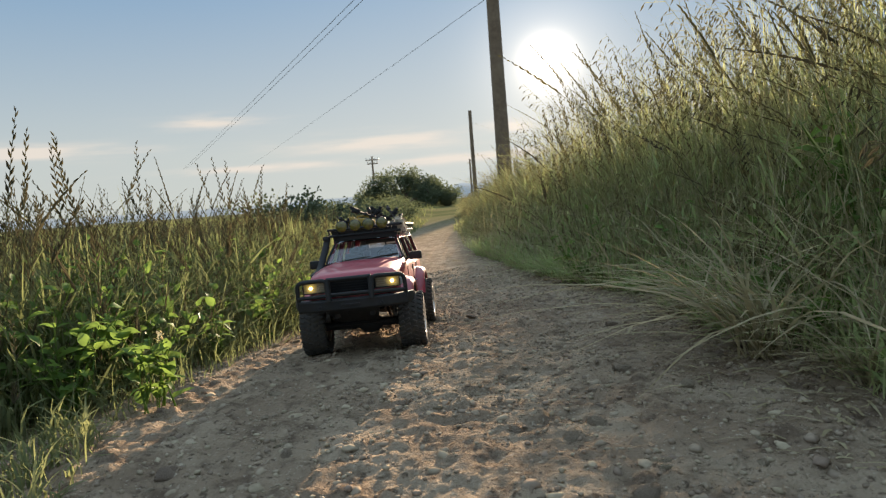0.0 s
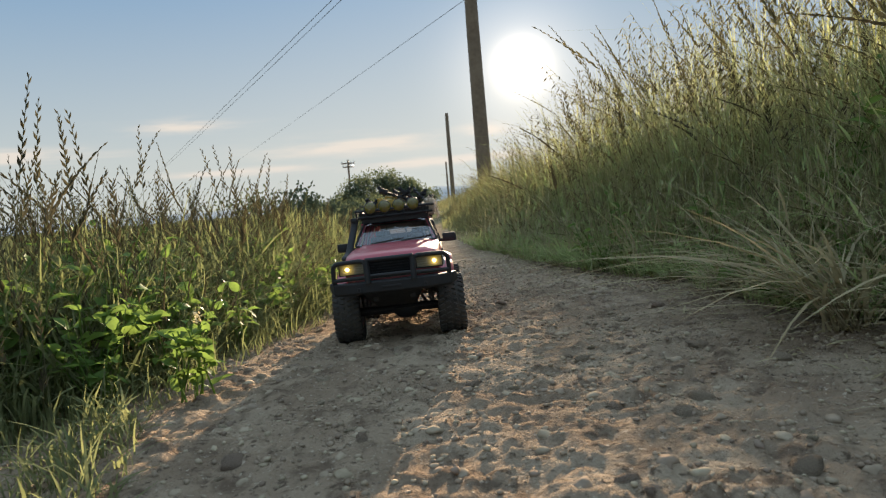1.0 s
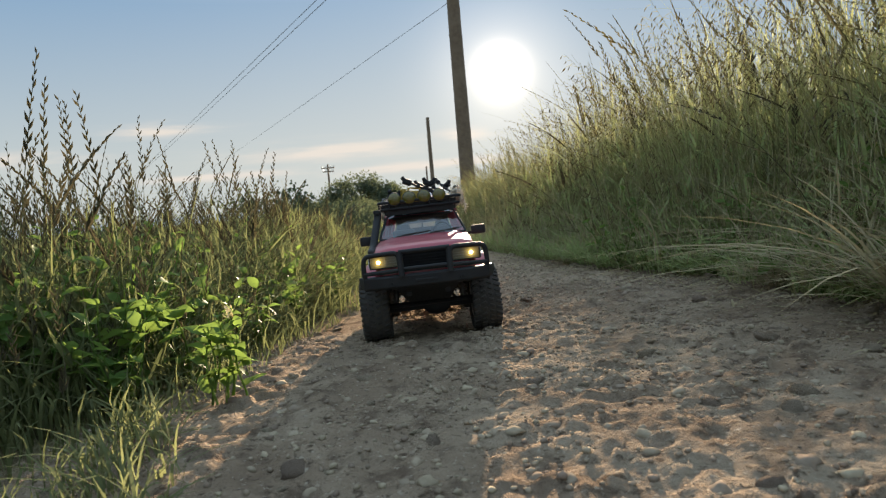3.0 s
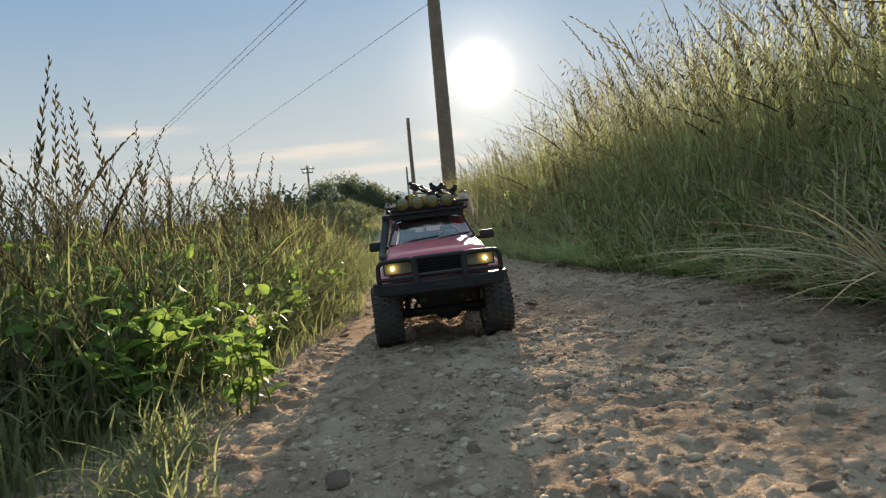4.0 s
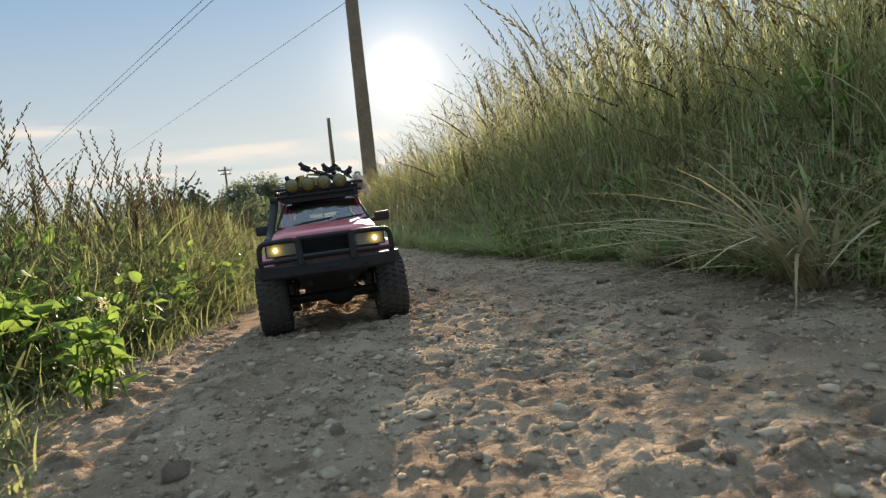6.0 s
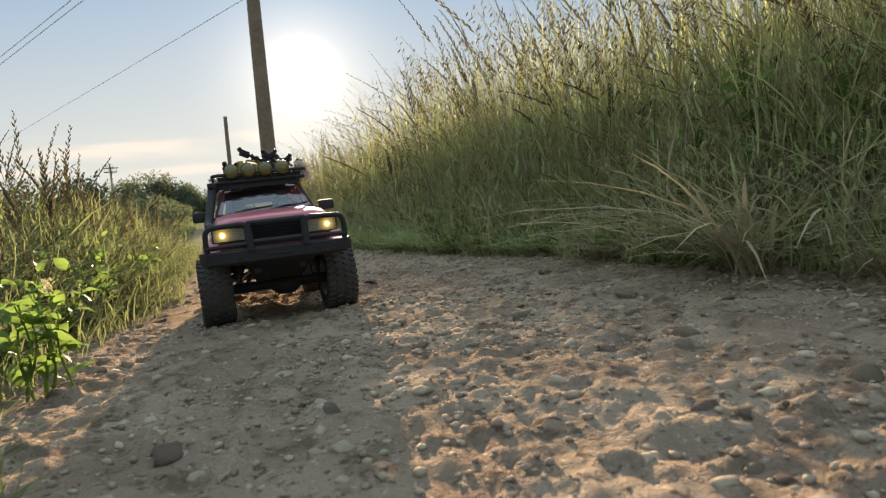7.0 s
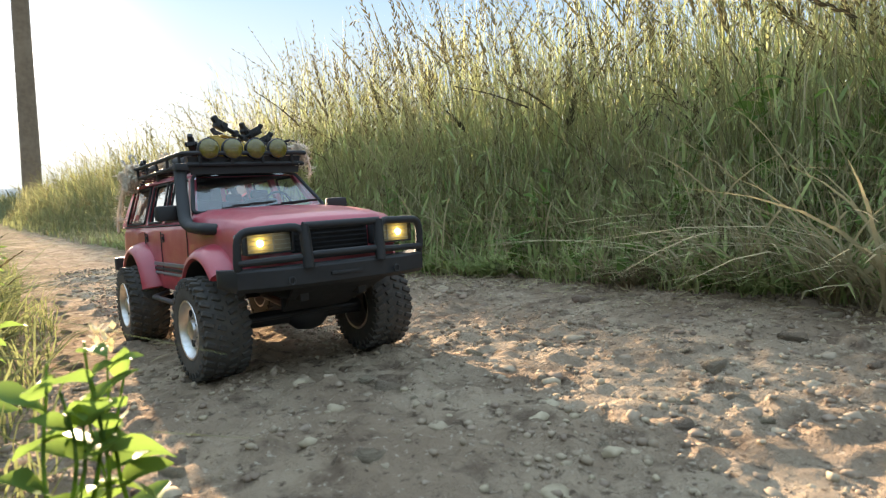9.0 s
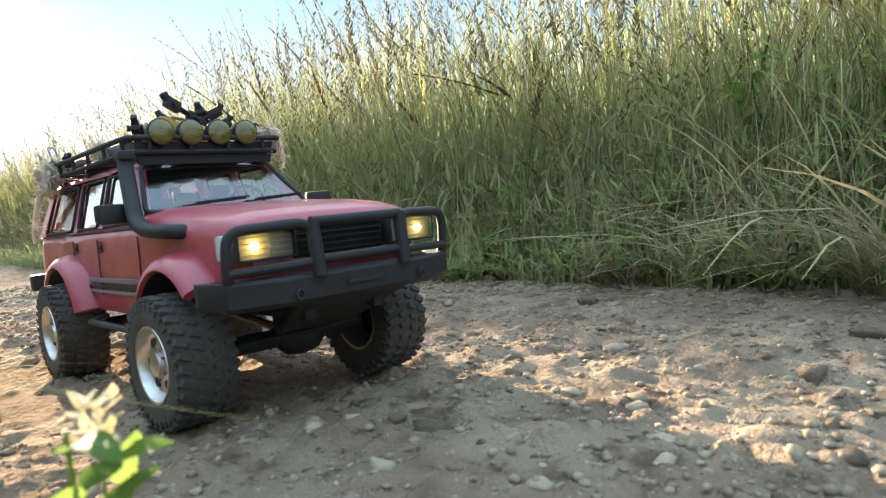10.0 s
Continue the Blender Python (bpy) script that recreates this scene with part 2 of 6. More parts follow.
def ground_material():
    """Dry trodden earth on the track, dark litter and turf under the grass."""
    m = bpy.data.materials.new("earth")
    m.use_nodes = True
    tree = m.node_tree
    near = tree.nodes["Principled BSDF"]
    near.inputs["Specular IOR Level"].default_value, near.inputs["Roughness"].default_value = 0.0, 0.9
    matte = node(tree, "ShaderNodeBsdfDiffuse", Roughness=0.0)
    both = tree.nodes.new("ShaderNodeMixShader")
    tree.links.new(near.outputs[0], both.inputs[1])
    tree.links.new(matte.outputs[0], both.inputs[2])
    tree.links.new(both.outputs[0], tree.nodes["Material Output"].inputs["Surface"])
    coord = tree.nodes.new("ShaderNodeTexCoord")

    def noise_at(scale, detail=5.0, rough=0.6):
        n = node(tree, "ShaderNodeTexNoise", Scale=scale, Detail=detail, Roughness=rough)
        tree.links.new(coord.outputs["Object"], n.inputs["Vector"])
        return n.outputs[0]

    def mixed(fac, a, b):
        n = tree.nodes.new("ShaderNodeMix")
        n.data_type = "RGBA"
        for i, v in ((0, fac), (6, a), (7, b)):
            if isinstance(v, tuple):
                n.inputs[i].default_value = (*v, 1)
            else:
                tree.links.new(v, n.inputs[i])
        return n.outputs[2]

    def ramp(value, lo, hi):
        n = tree.nodes.new("ShaderNodeMapRange")
        n.interpolation_type = "SMOOTHSTEP"
        n.inputs["From Min"].default_value, n.inputs["From Max"].default_value = lo, hi
        tree.links.new(value, n.inputs["Value"])
        return n.outputs[0]

    soil = mixed(ramp(noise_at(7.0, 4.0), 0.35, 0.65), (0.24, 0.175, 0.124), (0.34, 0.262, 0.188))
    soil = mixed(ramp(noise_at(22.0), 0.48, 0.68), soil, (0.15, 0.108, 0.078))
    soil = mixed(ramp(noise_at(90.0, 4.0), 0.56, 0.70), soil, (0.11, 0.08, 0.058))
    soil = mixed(ramp(noise_at(150.0, 3.0), 0.60, 0.74), soil, (0.42, 0.35, 0.27))
    turf = mixed(ramp(noise_at(30.0), 0.4, 0.62), (0.13, 0.11, 0.06), (0.21, 0.185, 0.10))
    field = mixed(ramp(noise_at(0.35), 0.4, 0.6), (0.085, 0.09, 0.042), (0.14, 0.125, 0.065))
    cover = tree.nodes.new("ShaderNodeAttribute")
    cover.attribute_name = "turf"
    away = tree.nodes.new("ShaderNodeAttribute")
    away.attribute_name = "field"
    colour = mixed(cover.outputs["Fac"], soil, turf)
    colour = mixed(away.outputs["Fac"], colour, field)
    tree.links.new(colour, matte.inputs["Color"])
    tree.links.new(colour, near.inputs["Base Color"])
    tree.links.new(ramp(away.outputs["Fac"], 0.0, 0.25), both.inputs[0])
    height = math_node(tree, "ADD", math_node(tree, "MULTIPLY", noise_at(120.0, 6.0, 0.65), 1.0),
                       math_node(tree, "MULTIPLY", noise_at(420.0, 3.0), 0.35))
    flakes = node(tree, "ShaderNodeTexVoronoi", Scale=70.0, Randomness=1.0)
    warp = tree.nodes.new("ShaderNodeVectorMath")
    warp.operation = "MULTIPLY_ADD"
    wander = node(tree, "ShaderNodeTexNoise", Scale=40.0, Detail=3.0)
    tree.links.new(coord.outputs["Object"], wander.inputs["Vector"])
    tree.links.new(wander.outputs["Color"], warp.inputs[0])
    warp.inputs[1].default_value = (0.03, 0.03, 0.03)
    tree.links.new(coord.outputs["Object"], warp.inputs[2])
    tree.links.new(warp.outputs[0], flakes.inputs["Vector"])
    height = math_node(tree, "MULTIPLY_ADD", flakes.outputs["Distance"], -0.45, height)
    b = node(tree, "ShaderNodeBump", Strength=1.0, Distance=0.0095)
    tree.links.new(height, b.inputs["Height"])
    # bumps fade ahead, fitted to the camera's low view towards the sun
    sep = tree.nodes.new("ShaderNodeSeparateXYZ")
    tree.links.new(coord.outputs["Object"], sep.inputs[0])
    tree.links.new(math_node(tree, "MULTIPLY_ADD", ramp(sep.outputs["Y"], 0.2, 1.8), -0.75, 1.0), b.inputs["Strength"])
    tree.links.new(b.outputs[0], near.inputs["Normal"])
    return m


EARTH = ground_material()
STONE = material("stone", (0.36, 0.285, 0.212), (0.25, 0.193, 0.14), rough=0.8, scale=80, bump=0.0030, bump_scale=150, per_object=0.15, specular=0.0)
GRAVEL = material("gravel", (0.31, 0.245, 0.18), (0.20, 0.155, 0.112), rough=0.8, scale=90, per_island=0.25, specular=0.0)
PAINT = material("red_paint", (0.36, 0.036, 0.056), (0.29, 0.029, 0.044), rough=0.36, scale=30, coat=0.35, rough2=0.55, bump=0.0002, bump_scale=500)
DARK = material("black_plastic", (0.011, 0.0115, 0.013), (0.022, 0.022, 0.023), rough=0.55, scale=120, rough2=0.75, specular=0.3)
TRIM = material("grey_trim", (0.15, 0.15, 0.155), (0.10, 0.10, 0.105), rough=0.5, scale=200)
RUBBER = material("dusty_rubber", (0.022, 0.021, 0.020), (0.066, 0.058, 0.048), rough=0.8, scale=70, rough2=0.95, bump=0.0004, bump_scale=400)
CHROME = material("chrome", (0.62, 0.62, 0.63), (0.42, 0.40, 0.38), rough=0.28, metal=1.0, scale=90, rough2=0.5)
STEEL = material("dull_steel", (0.25, 0.25, 0.26), (0.14, 0.13, 0.12), rough=0.45, metal=0.8, scale=120, rough2=0.6)
AMBER = material("amber_lens", (0.125, 0.105, 0.014), (0.075, 0.064, 0.009), rough=0.22, scale=260, coat=0.5)
YELLOW = material("yellow_plastic", (0.32, 0.20, 0.015), (0.24, 0.15, 0.012), rough=0.4, scale=80)
ROPE = material("hemp_rope", (0.64, 0.56, 0.46), (0.44, 0.37, 0.29), rough=0.9, scale=300, bump=0.0006, bump_scale=700)
CANVAS = material("dark_canvas", (0.05, 0.05, 0.055), (0.09, 0.085, 0.08), rough=0.9, scale=150, bump=0.0006, bump_scale=600)
SEAT = material("seat_cloth", (0.05, 0.05, 0.055), (0.08, 0.08, 0.085), rough=0.9, scale=200)
GLASS = glass_material("window_glass", (0.90, 0.92, 0.94), bend=1.7)
SCREEN = glass_material("windscreen_glass", (0.80, 0.82, 0.85), gloss_rough=0.06, bend=2.0)
LENS = glass_material("clear_lens", (0.9, 0.9, 0.88), bend=1.5)
BULB = glow_material("warm_bulb", (1.0, 0.72, 0.30), 4.0)
WOOD = material("weathered_pole_wood", (0.12, 0.082, 0.056), (0.19, 0.14, 0.10), rough=0.85, scale=9, bump=0.004, bump_scale=30)
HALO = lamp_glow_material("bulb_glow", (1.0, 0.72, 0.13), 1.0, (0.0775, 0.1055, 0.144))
GRILLE = material("matt_black_grille", (0.010, 0.010, 0.011), (0.018, 0.018, 0.019), rough=0.85, scale=150, specular=0.15)
WIRE = material("cable", (0.03, 0.03, 0.032), rough=0.6)
CERAMIC = material("insulator", (0.5, 0.5, 0.48), rough=0.3)
BARK = material("bark", (0.10, 0.075, 0.05), (0.06, 0.045, 0.03), rough=0.9, scale=20, bump=0.01)
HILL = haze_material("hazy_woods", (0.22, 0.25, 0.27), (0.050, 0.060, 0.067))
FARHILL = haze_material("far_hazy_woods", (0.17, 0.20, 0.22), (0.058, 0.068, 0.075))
# the fall of light is put into the colour: bank grass lightened, verge darkened
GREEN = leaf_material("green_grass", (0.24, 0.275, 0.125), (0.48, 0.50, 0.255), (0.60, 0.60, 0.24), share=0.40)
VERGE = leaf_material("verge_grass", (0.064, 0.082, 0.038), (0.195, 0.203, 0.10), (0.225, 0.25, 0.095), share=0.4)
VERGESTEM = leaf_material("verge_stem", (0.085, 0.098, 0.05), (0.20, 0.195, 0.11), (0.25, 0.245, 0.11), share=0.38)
FRESH = leaf_material("fresh_grass", (0.18, 0.25, 0.10), (0.40, 0.46, 0.21), (0.50, 0.55, 0.22), share=0.45, rough=0.8)
LUSH = leaf_material("lush_grass", (0.10, 0.19, 0.065), (0.27, 0.38, 0.15), (0.36, 0.46, 0.14), share=0.45)
HALFDRY = leaf_material("half_dry_grass", (0.09, 0.115, 0.052), (0.23, 0.23, 0.122), (0.27, 0.29, 0.115), share=0.42)
# seed heads again, darkened: their backlit silhouette is put into the colour
SEED_SILHOUETTE = leaf_material("seed_head_silhouettes", (0.05, 0.043, 0.03), (0.125, 0.11, 0.07), (0.14, 0.12, 0.06), share=0.2)
HAY = leaf_material("dry_bank_grass", (0.25, 0.225, 0.13), (0.50, 0.44, 0.28), (0.36, 0.31, 0.15), share=0.35, rough=0.9, gloss=0.0)
OLIVE = leaf_material("ripening_grass", (0.17, 0.18, 0.085), (0.37, 0.35, 0.185), (0.38, 0.34, 0.13), share=0.32)
STRAW = leaf_material("dry_straw", (0.23, 0.185, 0.11), (0.40, 0.34, 0.22), (0.42, 0.35, 0.18), share=0.35, rough=0.9, gloss=0.0)
SEEDS = leaf_material("seed_heads", (0.09, 0.076, 0.042), (0.205, 0.178, 0.092), (0.20, 0.17, 0.08), share=0.22)
WEED = leaf_material("weed_leaf", (0.062, 0.12, 0.03), (0.12, 0.20, 0.055), (0.24, 0.35, 0.07), share=0.45, rough=0.5, gloss=0.05)
# leaf colour greyed: distance haze is mixed into it
BUSHLEAF = leaf_material("bush_leaf", (0.075, 0.095, 0.065), (0.125, 0.15, 0.10), (0.17, 0.20, 0.09), share=0.35)
PETAL = leaf_material("pale_petal", (0.74, 0.66, 0.48), (0.82, 0.77, 0.60), (0.80, 0.72, 0.50), share=0.4)


# ---- mesh tools ----
def mesh_from(name, verts, faces, mats, smooth=False, mat_index=None):
    me = bpy.data.meshes.new(name)
    me.from_pydata([tuple(v) for v in verts], [], [tuple(f) for f in faces])
    for m in mats:
        me.materials.append(m)
    if smooth:
        me.polygons.foreach_set("use_smooth", np.ones(len(me.polygons), dtype=bool))
    if mat_index is not None:
        me.polygons.foreach_set("material_index", np.asarray(mat_index, dtype=np.int32))
    me.update()
    return me


def part(name, bm, mat, parent=None, label="", smooth=True):
    """Links a bmesh as one mesh object under a thing or a part."""
    bmesh.ops.recalc_face_normals(bm, faces=bm.faces)
    me = bpy.data.meshes.new(name)
    bm.to_mesh(me)
    bm.free()
    me.materials.append(mat)
    if smooth:
        me.polygons.foreach_set("use_smooth", np.ones(len(me.polygons), dtype=bool))
        me.set_sharp_from_angle(angle=radians(38))
    ob = new(name, me)
    ob.parent = parent
    if label:
        tagged(ob, label)
    return ob


def shared(name, me, parent, m=None, label=""):
    ob = new(name, me)
    ob.parent = parent
    if m is not None:
        ob.matrix_basis = m
    if label:
        tagged(ob, label)
    return ob


def add_box(bm, centre, size, bevel=0.0, turn=None, taper=1.0, segments=2):
    made = bmesh.ops.create_cube(bm, size=1.0)["verts"]
    for v in made:
        k = taper if v.co.z > 0 else 1.0
        v.co = Vector((v.co.x * size[0] * k, v.co.y * size[1] * k, v.co.z * size[2]))
    if bevel:
        edges = list({e for v in made for e in v.link_edges})
        made = bmesh.ops.bevel(bm, geom=edges, offset=bevel, segments=segments, affect="EDGES", profile=0.6)["verts"]
    m = Matrix.Translation(centre) @ (turn or Matrix.Identity(4))
    bmesh.ops.transform(bm, matrix=m, verts=made)
    return bm


def add_tube(bm, points, radius, sides=10, closed=False, cap=True, flat=1.0):
    """A tube along points; radius is one number or one for each point."""
    pts = [Vector(p) for p in points]
    n = len(pts)
    radii = radius if isinstance(radius, (list, tuple)) else [radius] * n
    rings, up = [], None
    for i, p in enumerate(pts):
        a = pts[(i - 1) % n] if closed or i else pts[0]
        b = pts[(i + 1) % n] if closed or i < n - 1 else pts[-1]
        d = (b - a).normalized()
        if up is None:
            up = Vector((0, 0, 1)) if abs(d.z) < 0.9 else Vector((1, 0, 0))
        side = d.cross(up)
        side = side.normalized() if side.length > 1e-6 else Vector((1, 0, 0))
        up = side.cross(d).normalized()
        rings.append([bm.verts.new(p + (side * math.cos(t) + up * math.sin(t) * flat) * radii[i])
                      for t in [2 * math.pi * k / sides for k in range(sides)]])
    for i in range(n if closed else n - 1):
        r, s = rings[i], rings[(i + 1) % n]
        for k in range(sides):
            bm.faces.new((r[k], r[(k + 1) % sides], s[(k + 1) % sides], s[k]))
    if cap and not closed:
        bm.faces.new(rings[0][::-1])
        bm.faces.new(rings[-1])
    return bm


def rounded(points, r=0.01, steps=4, closed=False):
    """The polyline with its corners rounded."""
    pts = [Vector(p) for p in points]
    out, n = [], len(pts)
    for i, p in enumerate(pts):
        if not closed and i in (0, n - 1):
            out.append(p)
            continue
        a, b = pts[(i - 1) % n], pts[(i + 1) % n]
        ra, rb = min(r, (a - p).length * 0.45), min(r, (b - p).length * 0.45)
        s, e = p + (a - p).normalized() * ra, p + (b - p).normalized() * rb
        for k in range(steps + 1):
            t = k / steps
            out.append(s * (1 - t) ** 2 + p * 2 * t * (1 - t) + e * t * t)
    return out


def add_lathe(bm, profile, sides=32, axis="x", centre=(0, 0, 0), cap=False):
    """Turns (offset along the axis, radius) pairs round the axis."""
    rings = []
    for a, r in profile:
        ring = []
        for k in range(sides):
            t = 2 * math.pi * k / sides
            c, s = r * math.cos(t), r * math.sin(t)
            co = (a, c, s) if axis == "x" else (c, a, s) if axis == "y" else (c, s, a)
            ring.append(bm.verts.new(Vector(co) + Vector(centre)))
        rings.append(ring)
    for r, s in zip(rings, rings[1:]):
        for k in range(sides):
            bm.faces.new((r[k], r[(k + 1) % sides], s[(k + 1) % sides], s[k]))
    if cap:
        bm.faces.new(rings[0])
        bm.faces.new(rings[-1][::-1])
    return bm


def add_panel(bm, corners, normal, thick):
    """A flat slab: its outline and a thickness along the normal."""
    n = Vector(normal).normalized() * thick
    front = [bm.verts.new(Vector(c)) for c in corners]
    back = [bm.verts.new(Vector(c) - n) for c in corners]
    bm.faces.new(front)
    bm.faces.new(back[::-1])
    for i in range(len(front)):
        j = (i + 1) % len(front)
        bm.faces.new((front[i], back[i], back[j], front[j]))
    return bm


def lattice(x, y, seed):
    """Smooth random heights on a unit lattice, between 0 and 1."""
    rng = np.random.RandomState(seed)
    table = rng.rand(256, 256)
    xi, yi = np.floor(x).astype(int), np.floor(y).astype(int)
    fx, fy = x - xi, y - yi
    fx, fy = fx * fx * (3 - 2 * fx), fy * fy * (3 - 2 * fy)
    a, b = table[xi % 256, yi % 256], table[(xi + 1) % 256, yi % 256]
    c, d = table[xi % 256, (yi + 1) % 256], table[(xi + 1) % 256, (yi + 1) % 256]
    return (a * (1 - fx) + b * fx) * (1 - fy) + (c * (1 - fx) + d * fx) * fy


def fbm(x, y, scale, octaves, seed):
    total, amp, norm = 0.0, 1.0, 0.0
    for k in range(octaves):
        total = total + amp * lattice(x * scale * 2 ** k + 13.7 * k, y * scale * 2 ** k + 7.1 * k, seed + k)
        norm += amp
        amp *= 0.5
    return total / norm - 0.5


def packed(x, y, cell, seed):
    """Low rounded lumps packed side by side, each with its own height, between 0 and 1."""
    rng = np.random.RandomState(seed)
    table = rng.rand(3, 256, 256)
    u0, v0 = x / cell, y / cell
    i0, j0 = np.floor(u0).astype(int), np.floor(v0).astype(int)
    best = np.zeros_like(u0)
    for di in (-1, 0, 1):
        for dj in (-1, 0, 1):
            i, j = (i0 + di) % 256, (j0 + dj) % 256
            cx, cy = i0 + di + 0.2 + 0.6 * table[0, i, j], j0 + dj + 0.2 + 0.6 * table[1, i, j]
            tall = table[2, i, j] ** 1.4
            far = np.hypot(u0 - cx, v0 - cy) / (0.36 + 0.34 * tall)
            best = np.maximum(best, tall * np.sqrt(np.clip(1 - far * far, 0, 1)))
    return best


def step(lo, hi, v):
    t = np.clip((v - lo) / (hi - lo), 0, 1)
    return t * t * (3 - 2 * t)


# ---- ground: a sunken earth track between a low verge and a grassy bank ----
EDGE_Y = [-4.0, -1.5, -0.8, -0.6, -0.45, -0.3, -0.2, 0.05, 0.5, 1.5, 2.2, 3.0, 4.5, 8.0, 20.0, 60.0]
EDGE_L = [-1.1, -0.76, -0.54, -0.44, -0.38, -0.335, -0.32, -0.30, -0.26, -0.23, -0.25, -0.28, -0.31, -0.38, -0.70, -1.60]
EDGE_R = [1.20, 0.92, 0.75, 0.73, 0.72, 0.72, 0.725, 0.725, 0.67, 0.40, 0.31, 0.19, 0.09, 0.05, -0.20, -1.00]


def edge_left(y):
    return np.interp(y, EDGE_Y, EDGE_L) + 0.05 * fbm(np.asarray(y, float), np.zeros_like(np.asarray(y, float)), 3.0, 3, 5)


def edge_right(y):
    return np.interp(y, EDGE_Y, EDGE_R) + 0.15 * fbm(np.asarray(y, float), np.ones_like(np.asarray(y, float)) * 9, 2.8, 4, 8)


def base_height(x, y):
    """The ground without its fine relief."""
    x, y = np.asarray(x, float), np.asarray(y, float)
    z = 0.030 * np.clip(x, -0.6, 0.8) - 0.04 * np.clip(y, -0.25, 0.5)
    right, left = x - edge_right(y), edge_left(y) - x
    z = z + 0.05 * step(0.0, 0.40, right) + (0.05 + 0.13 * (1 - step(0.4, 2.4, y))) * step(0.1, 0.7, right)
    z = z + 0.035 * step(0.0, 0.3, left)
    rough = step(0.02, 0.25, np.maximum(right, left))
    return z + rough * 0.07 * fbm(x, y, 2.2, 4, 21)


GRID = []


def surface(x, y):
    """The height of the finished ground."""
    xs, ys, z = GRID
    i = np.clip(np.searchsorted(ys, y), 1, len(ys) - 1)
    j = np.clip(np.searchsorted(xs, x), 1, len(xs) - 1)
    v, u = (y - ys[i - 1]) / (ys[i] - ys[i - 1]), (x - xs[j - 1]) / (xs[j] - xs[j - 1])
    return (z[i - 1, j - 1] * (1 - u) + z[i - 1, j] * u) * (1 - v) + (z[i, j - 1] * (1 - u) + z[i, j] * u) * v


def build_ground():
    def lines(lo, hi, fine, far, growth):
        mid = list(np.arange(lo, hi, fine))
        out_hi, d, v = [], fine, mid[-1]
        while v < far:
            d *= growth
            v += d
            out_hi.append(v)
        out_lo, d, v = [], fine, lo
        while v > -far:
            d *= growth
            v -= d
            out_lo.append(v)
        return np.array(out_lo[::-1] + mid + out_hi)

    xs = lines(-0.58, 0.85, 0.0056, 3000, 1.18)
    ys = lines(-1.2, 1.3, 0.0058, 3000, 1.15)
    gx, gy = np.meshgrid(xs, ys)
    x, y = gx.ravel(), gy.ravel()
    z = base_height(x, y)
    right, left = x - edge_right(y), edge_left(y) - x
    out = np.maximum(right, left)
    near = (1 - step(3.0, 6.0, np.hypot(x, y))) * (1 - 0.85 * step(0.0, 0.25, y) * step(0.06, 0.16, -x))
    z += near * (0.012 * fbm(x, y, 4.0, 3, 31) + 0.0036 * fbm(x, y * 0.8, 17.0, 3, 41) + 0.0040 * fbm(x, y * 0.8, 46.0, 2, 51) + 0.0030 * fbm(x, y, 88.0, 1, 57))
    # packed half-buried stones, in patches
    track = 1 - step(-0.02, 0.08, out)
    patch = 0.35 + 0.65 * step(-0.08, 0.10, fbm(x, y, 3.0, 3, 97))
    warp = 0.012 * fbm(x, y, 30.0, 2, 88)
    z += near * track * patch * (0.0030 * packed(x + warp, y * 0.85 - warp, 0.034, 12) + 0.0032 * packed(x - warp, y + warp, 0.019, 14))
    # crusted flakes and ruts along the track
    sharp = np.abs(fbm(x, y * 0.7, 17.0, 4, 71))
    z += near * 0.012 * (0.12 - np.minimum(sharp, 0.12)) * 4 * 0.25
    crust = fbm(x, y * 0.6, 34.0, 3, 61)
    z += near * 0.0035 * step(0.02, 0.07, crust) * (1 - step(0.0, 0.1, out))
    # half-buried pebbles
    rng = np.random.RandomState(77)
    for _ in range(1500):
        cx, cy = rng.uniform(-0.6, 1.15), rng.uniform(-1.35, 1.3)
        r = 0.004 + 0.014 * rng.rand() ** 3
        if np.interp(cy, EDGE_Y, EDGE_L) - 0.02 > cx or cx > np.interp(cy, EDGE_Y, EDGE_R) + 0.03:
            continue
        i0, i1 = np.searchsorted(ys, cy - 2 * r), np.searchsorted(ys, cy + 2 * r)
        j0, j1 = np.searchsorted(xs, cx - 2 * r), np.searchsorted(xs, cx + 2 * r)
        if i1 <= i0 or j1 <= j0:
            continue
        sub = np.ix_(range(i0, i1), range(j0, j1))
        dist = np.hypot(gx[sub] - cx, (gy[sub] - cy) * rng.uniform(0.8, 1.4)) / r
        grid = z.reshape(gx.shape)
        dist = dist + 1.3 * fbm(gx[sub], gy[sub], 70.0, 2, 83)
        grid[sub] += r * 0.45 * np.sqrt(np.clip(1 - dist ** 2, 0, 1))
    GRID.extend((xs, ys, z.reshape(gx.shape)))
    nx, ny = len(xs), len(ys)
    idx = np.arange(nx * ny).reshape(ny, nx)
    faces = np.stack([idx[:-1, :-1], idx[:-1, 1:], idx[1:, 1:], idx[1:, :-1]], -1).reshape(-1, 4)
    me = bpy.data.meshes.new("ground")
    me.vertices.add(len(x))
    me.vertices.foreach_set("co", np.stack([x, y, z], 1).ravel())
    me.loops.add(faces.size)
    me.loops.foreach_set("vertex_index", faces.ravel().astype(np.int32))
    me.polygons.add(len(faces))
    me.polygons.foreach_set("loop_start", (np.arange(len(faces)) * 4).astype(np.int32))
    me.polygons.foreach_set("use_smooth", np.ones(len(faces), dtype=bool))
    me.update(calc_edges=True)
    me.materials.append(EARTH)
    turf = me.attributes.new("turf", "FLOAT", "POINT")
    turf.data.foreach_set("value", np.clip(step(-0.03, 0.12, out + 0.10 * fbm(x, y, 12.0, 3, 91)), 0, 1))
    away = me.attributes.new("field", "FLOAT", "POINT")
